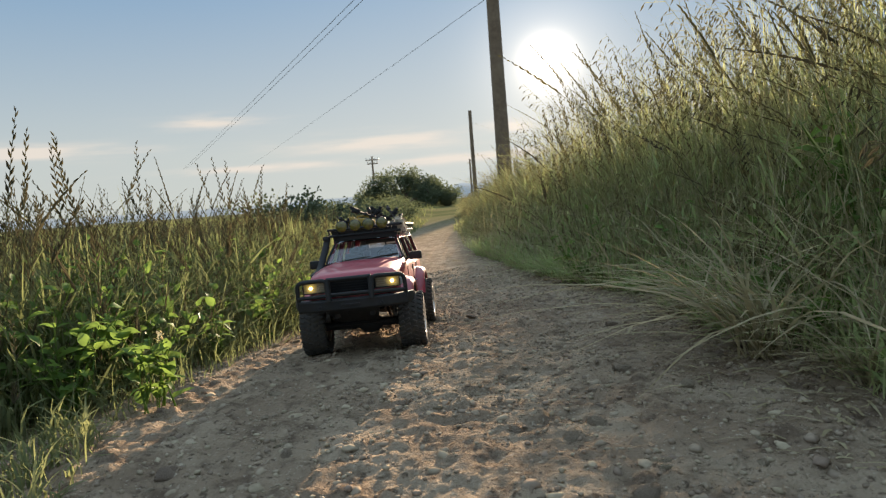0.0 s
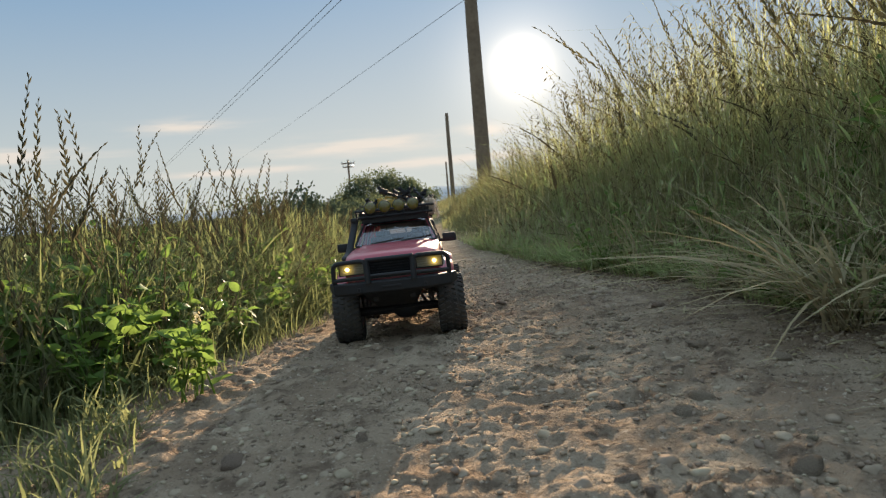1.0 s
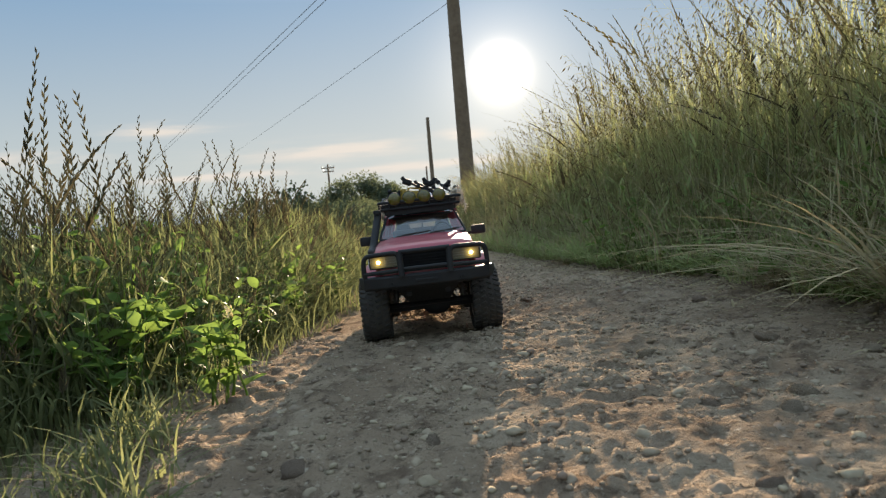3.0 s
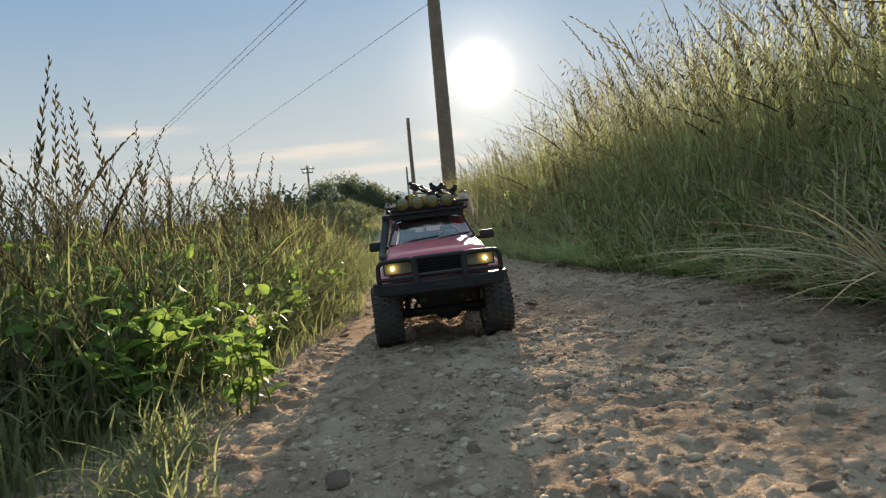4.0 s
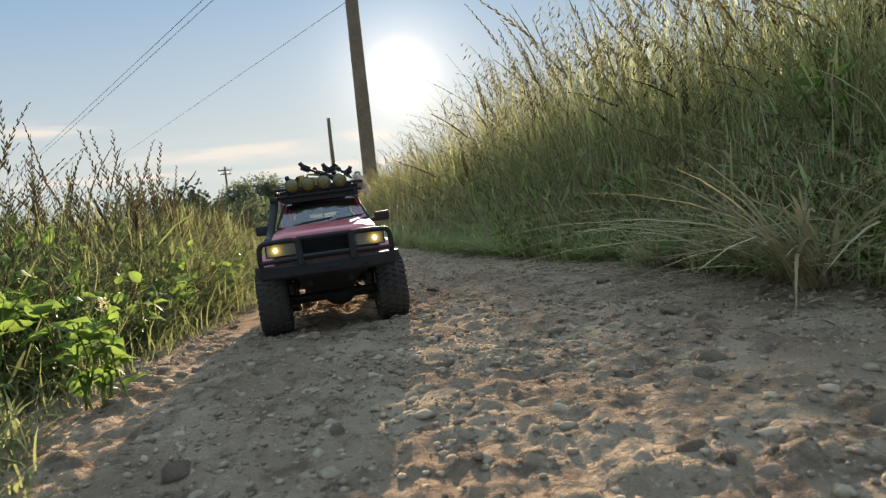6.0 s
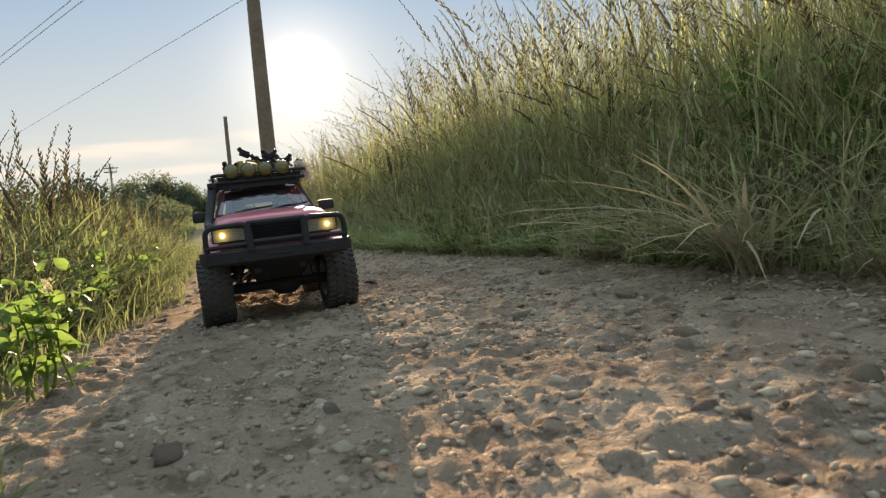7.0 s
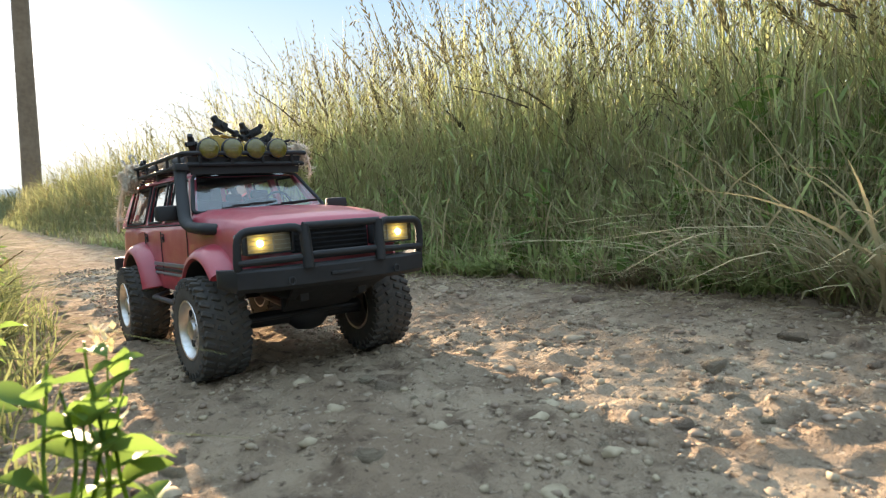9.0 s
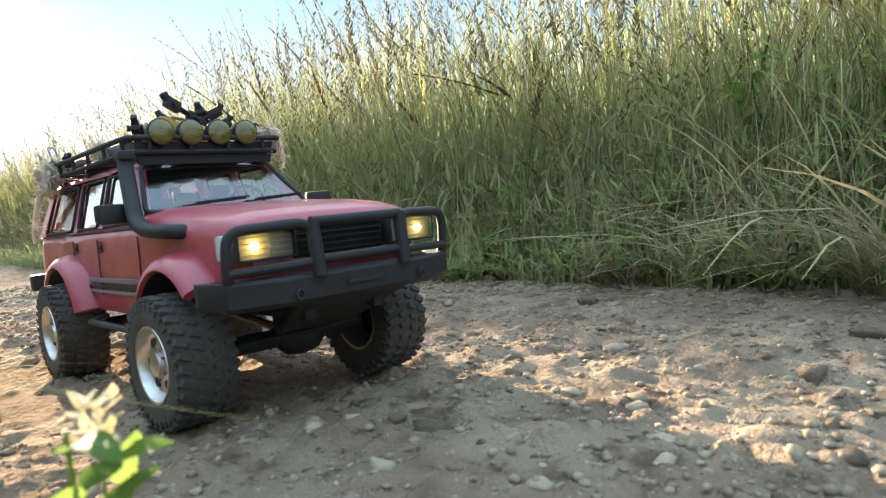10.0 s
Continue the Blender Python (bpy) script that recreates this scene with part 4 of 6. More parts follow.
def build_sides(parent):
    def rail(bm, side):
        add_tube(bm, rounded([(side * 0.080, 0.082, 0.074), (side * 0.101, 0.094, 0.0715), (side * 0.101, 0.235, 0.0715), (side * 0.080, 0.248, 0.074)], 0.012, 4), 0.0045, 10, flat=0.7)
    mirror_pair(rail, "side_step", DARK, parent, "black tubular side step")

    for k, z in enumerate((0.1155, 0.1090, 0.1035)):
        def strip(bm, side, z=z, k=k):
            add_box(bm, (side * 0.0912, 0.165, z), (0.0022, 0.178, 0.0046 if k == 0 else 0.0034), 0.0006)
        mirror_pair(strip, "side_stripe", TRIM if k != 1 else DARK, parent, "grey stripe along the doors")

    def seams(bm, side):
        for y0, y1 in ((0.092, 0.095), (0.213, 0.213), (0.303, 0.300)):
            add_tube(bm, [(side * (body_half_width(y0) + 0.0001), y0, 0.158), (side * (body_half_width(y0) + 0.0004), y0, 0.13), (side * body_half_width(y1), y1, 0.100)], 0.0007, 4)
        add_tube(bm, [(side * 0.0875, y, 0.1655) for y in np.linspace(0.09, 0.46, 8)], 0.0010, 4)
    mirror_pair(seams, "door_seam", DARK, parent)

    for y in (0.203, 0.292):
        def handle(bm, side, y=y):
            add_tube(bm, rounded([(side * 0.0912, y + a, 0.150 + b) for a, b in ((-0.0065, -0.005), (0.0065, -0.005), (0.0065, 0.005), (-0.0065, 0.005))], 0.002, 3, True), 0.0007, 5, closed=True)
            add_box(bm, (side * 0.0912, y, 0.1495), (0.0016, 0.008, 0.0045), 0.0006)
        mirror_pair(handle, "door_handle", DARK, parent, "black recessed door handle in a pale frame")

    def mirror(bm, side):
        add_box(bm, (side * 0.109, 0.094, 0.1800), (0.028, 0.012, 0.0180), 0.0040, pose(0, 0, 0, 0, 0, side * -12))
        add_tube(bm, [(side * 0.086, 0.104, 0.174), (side * 0.100, 0.097, 0.176)], 0.003, 8)
    mirror_pair(mirror, "door_mirror", DARK, parent, "black door mirror on the front pillar")

    bm = bmesh.new()
    pts = rounded([(-0.084, -0.012, 0.1585), (-0.096, 0.0, 0.1600), (-0.0975, 0.048, 0.1625), (-0.0965, 0.072, 0.170), (-0.086, 0.113, 0.222), (-0.084, 0.117, 0.234)], 0.012, 4)
    add_tube(bm, pts, 0.0074, 12, flat=0.85)
    add_box(bm, (-0.085, 0.1145, 0.2345), (0.0145, 0.018, 0.009), 0.0025)
    part("snorkel", bm, DARK, parent, "black air intake pipe up the windscreen pillar")
    for side in (-1, 1):
        bm = bmesh.new()
        add_box(bm, (side * 0.074, 0.487, 0.138), (0.016, 0.006, 0.030), 0.002)
        part("tail_lamp", bm, material("red_lens", (0.35, 0.02, 0.015), rough=0.2), parent, "red tail lamp")
    bm = bmesh.new()
    add_box(bm, (0, 0.500, 0.106), (0.196, 0.018, 0.022), 0.004)
    part("rear_bumper", bm, DARK, parent)


def build_wheel_meshes():
    bm = bmesh.new()
    w = 0.0255
    prof = [(-w * 0.72, 0.0285), (-w * 0.93, 0.0325), (-w, 0.0415), (-w * 0.93, 0.050), (-w * 0.72, 0.0528), (0, 0.0535), (w * 0.72, 0.0528), (w * 0.93, 0.050), (w, 0.041), (w * 0.93, 0.031), (w * 0.72, 0.027)]
    add_lathe(bm, prof, 44)
    bmesh.ops.recalc_face_normals(bm, faces=bm.faces)
    tyre = bpy.data.meshes.new("tyre")
    bm.to_mesh(tyre)
    bm.free()
    tyre.materials.append(RUBBER)
    bm = bmesh.new()
    add_lathe(bm, [(-0.0215, 0.0325), (-0.0242, 0.0315), (-0.0240, 0.0296), (-0.0205, 0.0280), (-0.0165, 0.0250), (-0.0155, 0.0225), (-0.0172, 0.0150), (-0.0178, 0.0105), (-0.0215, 0.0095), (-0.0225, 0.0040), (-0.0225, 0.0005)], 36)
    add_lathe(bm, [(0.0230, 0.0300), (0.0230, 0.0275), (0.004, 0.0255), (-0.004, 0.0250)], 36)
    rim = bpy.data.meshes.new("rim")
    bmesh.ops.recalc_face_normals(bm, faces=bm.faces)
    bm.to_mesh(rim)
    bm.free()
    rim.materials.append(CHROME)
    rim.polygons.foreach_set("use_smooth", np.ones(len(rim.polygons), dtype=bool))
    rim.set_sharp_from_angle(angle=radians(35))
    bm = bmesh.new()
    for k in range(6):
        a = 2 * math.pi * k / 6
        add_lathe(bm, [(-0.0176, 0.0001), (-0.0176, 0.0040), (-0.013, 0.0040)], 12, "x", (0, 0.0185 * math.cos(a), 0.0185 * math.sin(a)))
    holes = bpy.data.meshes.new("rim_hole")
    bm.to_mesh(holes)
    bm.free()
    holes.materials.append(DARK)
    bm = bmesh.new()
    for k in range(6):
        a = 2 * math.pi * (k + 0.5) / 6
        add_lathe(bm, [(-0.0196, 0.0001), (-0.0196, 0.0013), (-0.015, 0.0013)], 6, "x", (0, 0.0122 * math.cos(a), 0.0125 * math.sin(a)))
    nuts = bpy.data.meshes.new("wheel_nut")
    bm.to_mesh(nuts)
    bm.free()
    nuts.materials.append(STEEL)
    for me in (tyre,):
        me.polygons.foreach_set("use_smooth", np.ones(len(me.polygons), dtype=bool))
        me.set_sharp_from_angle(angle=radians(30))
    blocks = []
    for size in ((0.0116, 0.0058, 0.0040), (0.0092, 0.0056, 0.0034), (0.0024, 0.0042, 0.0060)):
        bm = bmesh.new()
        add_box(bm, (0, 0, 0), size, 0.0006, taper=0.85, segments=1)
        me = bpy.data.meshes.new("tread_block")
        bm.to_mesh(me)
        bm.free()
        me.materials.append(RUBBER)
        blocks.append(me)
    return tyre, rim, holes, nuts, blocks


def add_tread(wheel, blocks, n=32):
    for k in range(n):
        for row, off in ((-0.0190, 0.0), (-0.0064, 0.5), (0.0064, 0.0), (0.0190, 0.5)):
            edge = abs(row) > 0.01
            m = Matrix.Rotation(2 * math.pi * (k + off) / n, 4, "X") @ Matrix.Translation((row, 0, WHEEL_R - (0.0026 if edge else 0.0017))) @ Matrix.Rotation(radians(24 if row > 0 else -24), 4, "Z")
            shared("tread_block", blocks[0 if edge else 1], wheel, m)
        for sgn in (-1, 1):
            m = Matrix.Rotation(2 * math.pi * (k + 0.25) / n, 4, "X") @ Matrix.Translation((sgn * 0.0248, 0, 0.0475))
            shared("tread_block", blocks[2], wheel, m)


def build_wheels(parent, spare_at=None):
    tyre, rim, holes, nuts, blocks = build_wheel_meshes()
    spots = [(-TRACK, 0.0, 0, 2), (TRACK, 0.0, 180, 2), (-TRACK, BASE, 0, 0), (TRACK, BASE, 180, 0)]
    for k, (x, y, turn, steer) in enumerate(spots):
        m = pose(x, y, WHEEL_R, 0, 0, turn + steer) @ Matrix.Rotation(0.7 * k, 4, "X")
        wheel = shared("wheel", tyre, parent, m, "chunky dusty black tyre on a chrome rim")
        shared("rim", rim, wheel, label="chrome dish rim")
        shared("rim_hole", holes, wheel)
        shared("wheel_nut", nuts, wheel)
        add_tread(wheel, blocks)


def build_underside(parent):
    for y in (0.0, BASE):
        bm = bmesh.new()
        add_tube(bm, [(-0.080, y, 0.055), (0.080, y, 0.055)], 0.0085, 10)
        add_lathe(bm, [(-0.024, 0.009), (-0.014, 0.0175), (0.0, 0.020), (0.014, 0.0175), (0.024, 0.009)], 14, "x", (0.012 if y == 0 else 0.0, y, 0.055))
        part("axle", bm, DARK, parent)
        for side in (-1, 1):
            bm = bmesh.new()
            add_tube(bm, [(side * 0.062, y + 0.012, 0.060), (side * 0.056, y + 0.03, 0.125)], 0.0052, 10)
            coil = [(side * (0.062 - 0.006 * t) + 0.0072 * math.cos(40 * t), y + 0.012 + 0.018 * t + 0.0072 * math.sin(40 * t), 0.064 + 0.056 * t) for t in np.linspace(0, 1, 70)]
            add_tube(bm, coil, 0.0012, 5)
            part("shock_absorber", bm, STEEL, parent)
    bm = bmesh.new()
    for side in (-1, 1):
        add_box(bm, (side * 0.033, 0.19, 0.091), (0.010, 0.58, 0.018), 0.002)
    for y in (-0.08, 0.11, 0.24, 0.44):
        add_box(bm, (0, y, 0.091), (0.066, 0.012, 0.012), 0.002)
    part("chassis", bm, DARK, parent)
    bm = bmesh.new()
    add_box(bm, (0, 0.16, 0.077), (0.056, 0.11, 0.020), 0.004)
    part("gearbox", bm, DARK, parent)
    bm = bmesh.new()
    add_box(bm, (0, 0.005, 0.112), (0.112, 0.17, 0.034), 0.004)
    part("engine_bay", bm, DARK, parent)
    bm = bmesh.new()
    add_box(bm, (0, BASE, 0.115), (0.112, 0.17, 0.034), 0.004)
    part("wheel_tub", bm, DARK, parent)
    bm = bmesh.new()
    add_tube(bm, [(0.012, 0.02, 0.055), (0.0, 0.12, 0.072)], 0.0045, 8)
    part("front_driveshaft", bm, STEEL, parent)
    bm = bmesh.new()
    add_tube(bm, [(0.0, 0.30, 0.055), (0.0, 0.20, 0.072)], 0.0045, 8)
    part("rear_driveshaft", bm, STEEL, parent)
    for side in (-1, 1):
        for y0, y1 in ((0.01, 0.125), (0.31, 0.205)):
            bm = bmesh.new()
            add_tube(bm, [(side * 0.058, y0, 0.047), (side * 0.032, y1, 0.075)], 0.0032, 8)
            part("suspension_link", bm, STEEL, parent)
    bm = bmesh.new()
    add_tube(bm, [(-0.070, -0.020, 0.058), (0.066, -0.022, 0.060)], 0.0026, 8)
    add_box(bm, (0.015, -0.028, 0.074), (0.020, 0.020, 0.016), 0.002)
    part("steering_rod", bm, DARK, parent)
    bm = bmesh.new()
    add_panel(bm, [(-0.052, -0.118, 0.0985), (0.052, -0.118, 0.0985), (0.036, -0.055, 0.068), (-0.036, -0.055, 0.068)], (0, -0.4, -1), 0.004)
    add_box(bm, (0, -0.048, 0.083), (0.074, 0.006, 0.032), 0.001)
    part("skid_plate", bm, DARK, parent, "black sloping skid plate under the bumper")


def build_rack(parent):
    bm = bmesh.new()
    for z, grow in ((0.238, 0.0), (0.2515, 0.003)):
        add_tube(bm, rounded([(-0.079 - grow, 0.118 - grow, z), (0.079 + grow, 0.118 - grow, z), (0.079 + grow, 0.425 + grow, z), (-0.079 - grow, 0.425 + grow, z)], 0.012, 4, True), 0.0028, 8, closed=True)
    for x in (-0.081, 0.081):
        for y in np.linspace(0.13, 0.41, 6):
            add_tube(bm, [(x, y, 0.238), (x, y, 0.2515)], 0.002, 6)
    for x in np.linspace(-0.06, 0.06, 4):
        add_tube(bm, [(x, 0.116, 0.238), (x, 0.116, 0.2515)], 0.002, 6)
    rack = part("roof_rack", bm, DARK, parent, "black tubular roof rack")
    for y in np.linspace(0.14, 0.41, 9):
        bm = bmesh.new()
        add_box(bm, (0, y, 0.2385), (0.156, 0.010, 0.0022), 0.0006)
        part("slat", bm, DARK, rack)
    for x in (-0.068, 0.068):
        for y in (0.16, 0.28, 0.40):
            bm = bmesh.new()
            add_box(bm, (x, y, 0.2325), (0.010, 0.012, 0.010), 0.002)
            part("rack_foot", bm, DARK, rack)
    bm = bmesh.new()
    add_panel(bm, [(-0.070, 0.1215, 0.2262), (0.070, 0.1215, 0.2262), (0.074, 0.1200, 0.2480), (-0.074, 0.1200, 0.2480)], (0, -1, 0.1), 0.0020)
    part("wind_deflector", bm, DARK, rack)
    for x in (-0.0485, -0.0187, 0.0111, 0.0408):
        bm = bmesh.new()
        add_lathe(bm, [(0.0, 0.0130), (0.002, 0.0135), (0.010, 0.0124), (0.018, 0.009), (0.021, 0.003)], 28, "y", (x, 0.113, 0.2570), cap=True)
        add_tube(bm, [(x, 0.122, 0.238), (x, 0.122, 0.250)], 0.003, 6)
        lamp = part("spot_lamp", bm, DARK, rack, "round amber spot lamp with a ribbed lens")
        bm = bmesh.new()
        add_lathe(bm, [(-0.0036, 0.0003), (-0.0034, 0.005), (-0.0024, 0.009), (-0.0004, 0.0120), (0.002, 0.0124)], 28, "y", (x, 0.113, 0.2570))
        part("lens", bm, AMBER, lamp, "yellow ribbed lens")
        for k in range(-3, 4):
            half = math.sqrt(0.0115 ** 2 - (0.0032 * k) ** 2)
            bm = bmesh.new()
            add_tube(bm, [(x + half * t, 0.113 - 0.0034 * (1 - ((half * t) ** 2 + (0.0032 * k) ** 2) / 0.0126 ** 2), 0.2570 + 0.0032 * k) for t in (-1, -0.6, -0.2, 0.2, 0.6, 1)], 0.0006, 5)
            part("lens_rib", bm, AMBER, lamp)


def build_car():
    car = new("model_car")
    car.empty_display_size = 0.05
    tagged(car, "red model off-road wagon with roof rack and lit headlights", "model car")
    build_shell(car)
    build_cabin(car)
    build_flares(car)
    build_wheel_wells(car)
    build_front(car)
    build_sides(car)
    build_wheels(car)
    build_underside(car)
    build_rack(car)
    return car


CAR_POSE = pose(0, 0, 0.002, -2.3, -1.8, 0)
car = build_car()
car.matrix_basis = CAR_POSE


# ---- load on the roof rack ----
def load(ob, label, category):
    ob.matrix_basis = CAR_POSE
    return tagged(ob, label, category)


def tangle(name, centre, size, turns, radius, seed, mat, tail=None):
    """A loose bundle of rope: one long tube wound over itself."""
    rng = random.Random(seed)
    pts = []
    ph = [rng.uniform(0, 6.28) for _ in range(6)]
    n = turns * 14
    for k in range(n):
        a = 2 * math.pi * k / 14
        w = 0.75 + 0.25 * math.sin(a * 0.37 + ph[0])
        pts.append((centre[0] + size[0] * w * math.cos(a + ph[1]) * math.cos(a * 0.13 + ph[2]),
                    centre[1] + size[1] * w * math.sin(a * 0.91 + ph[3]),
                    centre[2] + size[2] * math.sin(a * 0.57 + ph[4]) * w))
    if tail:
        pts += tail
    bm = bmesh.new()
    add_tube(bm, pts, radius, 6)
    return part(name, bm, mat)


def frayed(bm, rng, points, count, length, radius):
    """Loose fibres standing off a rope."""
    for _ in range(count):
        p = Vector(points[rng.randrange(len(points))])
        d = Vector((rng.gauss(0, 1), rng.gauss(0, 1), rng.gauss(0, 1) - 0.3)).normalized()
        e = Vector((rng.gauss(0, 1), rng.gauss(0, 1), rng.gauss(0, 1))).normalized()
        add_tube(bm, [p, p + d * length * 0.5, p + d * length * 0.8 + e * length * 0.4], radius, 3, cap=False)


def rope_bundle(name, centre, size, turns, radius, seed, tails):
    rng = random.Random(seed)
    bm = bmesh.new()
    cloud = []
    for strand in range(3):
        pts = []
        ph = [rng.uniform(0, 6.28) for _ in range(6)]
        for k in range(turns * 12):
            a = 2 * math.pi * k / 12
            w = 0.70 + 0.30 * math.sin(a * 0.37 + ph[0])
            pts.append(Vector((centre[0] + size[0] * w * math.cos(a + ph[1]) * math.cos(a * 0.13 + ph[2]),
                               centre[1] + size[1] * w * math.sin(a * 0.91 + ph[3]), centre[2] + size[2] * w * math.sin(a * 0.57 + ph[4]))))
        cloud += pts
        add_tube(bm, pts, radius, 5)
    for tail in tails:
        pts = rounded(tail, 0.012, 3)
        add_tube(bm, pts, radius * 1.2, 6)
        cloud += pts * 2
    frayed(bm, rng, cloud, 1100, 0.010, 0.00034)
    return part(name, bm, ROPE)


load(rope_bundle("rope_hank", (-0.083, 0.372, 0.246), (0.010, 0.013, 0.013), 11, 0.0018, 33, [[(-0.086, 0.372, 0.250), (-0.092, 0.366, 0.240), (-0.092, 0.372, 0.230), (-0.088, 0.385, 0.228)]]),
     "pale fluffy hank of hemp rope on the roof rack", "rope")
load(rope_bundle("rope_knot", (-0.085, 0.406, 0.236), (0.011, 0.015, 0.016), 12, 0.0019, 3,
                 [[(-0.088, 0.40, 0.232), (-0.091, 0.425, 0.215), (-0.0925, 0.445, 0.196), (-0.094, 0.452, 0.184), (-0.0945, 0.440, 0.176), (-0.094, 0.425, 0.180)],
                  [(-0.088, 0.41, 0.236), (-0.090, 0.435, 0.222), (-0.0925, 0.455, 0.200), (-0.095, 0.462, 0.180), (-0.095, 0.465, 0.160)]]),
     "frayed pale hemp rope bundle tied to the roof rack corner", "rope")
load(rope_bundle("rope_coil", (0.078, 0.140, 0.250), (0.010, 0.018, 0.014), 8, 0.0014, 8,
                 [[(0.088, 0.13, 0.245), (0.092, 0.128, 0.232), (0.090, 0.13, 0.222)]]),
     "pale rope coil hanging off the roof rack", "rope")
load(rope_bundle("rope_end", (-0.066, 0.250, 0.254), (0.006, 0.012, 0.006), 5, 0.0012, 18, []),
     "small frayed knot of pale rope on the rack rail", "rope")
for k, (x, y, z, turn) in enumerate(((-0.082, 0.372, 0.266, 20), (-0.086, 0.408, 0.262, 70))):
    bm = bmesh.new()
    m = pose(x, y, z, 60, 0, turn)
    add_tube(bm, [m @ Vector(p) for p in rounded([(-0.005, -0.010, 0), (0.005, -0.010, 0), (0.004, 0.010, 0), (-0.004, 0.010, 0)], 0.004, 3, True)], 0.0011, 6, closed=True)
    load(part("carabiner", bm, STEEL), "small dark steel snap hook on the roof rack", "hook")
load(tangle("strap_loop", (0.076, 0.165, 0.262), (0.008, 0.024, 0.012), 4, 0.0016, 14, DARK),
     "black strap looped over the rack rail", "strap")
load(tangle("strap_hook", (-0.074, 0.345, 0.256), (0.008, 0.022, 0.008), 5, 0.0018, 12, DARK),
     "black tie-down straps and hooks on the rack", "strap")

bm = bmesh.new()
add_box(bm, (-0.012, 0.168, 0.259), (0.058, 0.040, 0.026), 0.006, pose(0, 0, 0, 0, 10, 16))
add_box(bm, (-0.030, 0.150, 0.2745), (0.012, 0.010, 0.006), 0.002)
add_tube(bm, rounded([(-0.020, 0.160, 0.272), (-0.018, 0.160, 0.279), (0.004, 0.165, 0.276), (0.006, 0.165, 0.268)], 0.003, 2), 0.002, 6)
load(part("jerry_can", bm, YELLOW), "yellow plastic jerry can lying behind the lamps", "jerry can")


def tool(name, a, b, bar, head, label, category):
    """A bar with a slotted head, a pivot pin and a foot."""
    a, b = Vector(a), Vector(b)
    bm = bmesh.new()
    add_tube(bm, [a, b], bar, 8, flat=0.7)
    d = (b - a).normalized()
    turn = d.to_track_quat("X", "Z").to_matrix().to_4x4()
    add_box(bm, a, (head * 1.5, head * 0.7, head), head * 0.2, turn)
    add_box(bm, a - d * head * 0.7 + Vector((0, 0, head * 0.35)), (head * 0.7, head * 0.55, head * 0.6), head * 0.15, turn @ pose(0, 0, 0, 0, 35, 0))
    add_tube(bm, [a + turn.to_3x3() @ Vector((0, -head * 0.6, 0)), a + turn.to_3x3() @ Vector((0, head * 0.6, 0))], head * 0.26, 8)
    for k in range(3):
        p = a.lerp(b, 0.35 + 0.2 * k)
        add_box(bm, p, (bar * 1.6, bar * 2.4, bar * 2.2), bar * 0.3, turn)
    return load(part(name, bm, DARK), label, category)


tool("lifting_jack", (-0.020, 0.150, 0.2905), (0.040, 0.170, 0.2635), 0.0036, 0.0122, "black lifting jack lying across the roof load", "jack")
tool("grab_hook", (0.030, 0.160, 0.2840), (-0.006, 0.180, 0.2640), 0.0030, 0.0105, "small black recovery hook on the roof load", "tool")
tool("folding_spade", (0.020, 0.172, 0.2860), (0.056, 0.205, 0.2600), 0.0030, 0.0110, "short black folding spade in the roof load", "spade")
tool("winch_block", (-0.054, 0.166, 0.2680), (-0.040, 0.200, 0.2560), 0.0036, 0.0128, "black pulley block behind the spot lamps", "tool")
tool("wheel_wrench", (-0.040, 0.150, 0.2690), (-0.062, 0.190, 0.2540), 0.0022, 0.0070, "short black wheel wrench on the rack", "tool")
tool("tow_hook", (0.062, 0.205, 0.2790), (0.030, 0.240, 0.2600), 0.0030, 0.0110, "black tow hook lying across the roof load", "tool")
tool("shackle_bar", (0.044, 0.235, 0.2900), (0.066, 0.180, 0.2640), 0.0026, 0.0090, "thin black shackle bar sticking out of the roof load", "tool")
tool("hand_winch", (0.004, 0.230, 0.2860), (0.040, 0.215, 0.2640), 0.0034, 0.0120, "black hand winch on top of the roof load", "winch")
for x, y0, y1, r in ((-0.050, 0.20, 0.40, 0.0115), (-0.016, 0.215, 0.405, 0.012), (0.022, 0.20, 0.40, 0.013), (0.055, 0.19, 0.39, 0.0115)):
    bm = bmesh.new()
    ys = np.linspace(y0, y1, 12)
    add_tube(bm, [(x + 0.002 * math.sin(40 * y), y, 0.2512 + 0.0012 * math.sin(70 * y + x * 90)) for y in ys],
             [r * (0.75 if k in (0, 11) else 1.0 + 0.05 * math.sin(2.1 * k)) for k in range(12)], 14, flat=0.85)
    load(part("bedroll", bm, CANVAS), "rolled dark canvas bag lying on the roof rack", "bag")


# ---- grass: thousands of single blades, stems and seed heads ----
def quads_object(name, verts, faces, mat, label, category, smooth=False):
    me = bpy.data.meshes.new(name)
    me.vertices.add(len(verts))
    me.vertices.foreach_set("co", np.asarray(verts, dtype=np.float32).ravel())
    me.loops.add(faces.size)
    me.loops.foreach_set("vertex_index", faces.ravel().astype(np.int32))
    me.polygons.add(len(faces))
    me.polygons.foreach_set("loop_start", (np.arange(len(faces)) * faces.shape[1]).astype(np.int32))
    if smooth:
        me.polygons.foreach_set("use_smooth", np.ones(len(faces), dtype=bool))
    me.update(calc_edges=True)
    me.materials.append(mat)
    return tagged(new(name, me), label, category, kind="stuff")


def spine(base, height, yaw, lean, droop, s):
    """Points up a bent stalk; s runs from 0 at the root to 1 at the tip."""
    out = height * (lean * s + droop * s ** 2.2)
    up = height * (s - 0.42 * droop * s ** 2.6 - 0.25 * np.abs(lean) * s)
    return base + np.stack([out * np.cos(yaw), out * np.sin(yaw), up], -1)


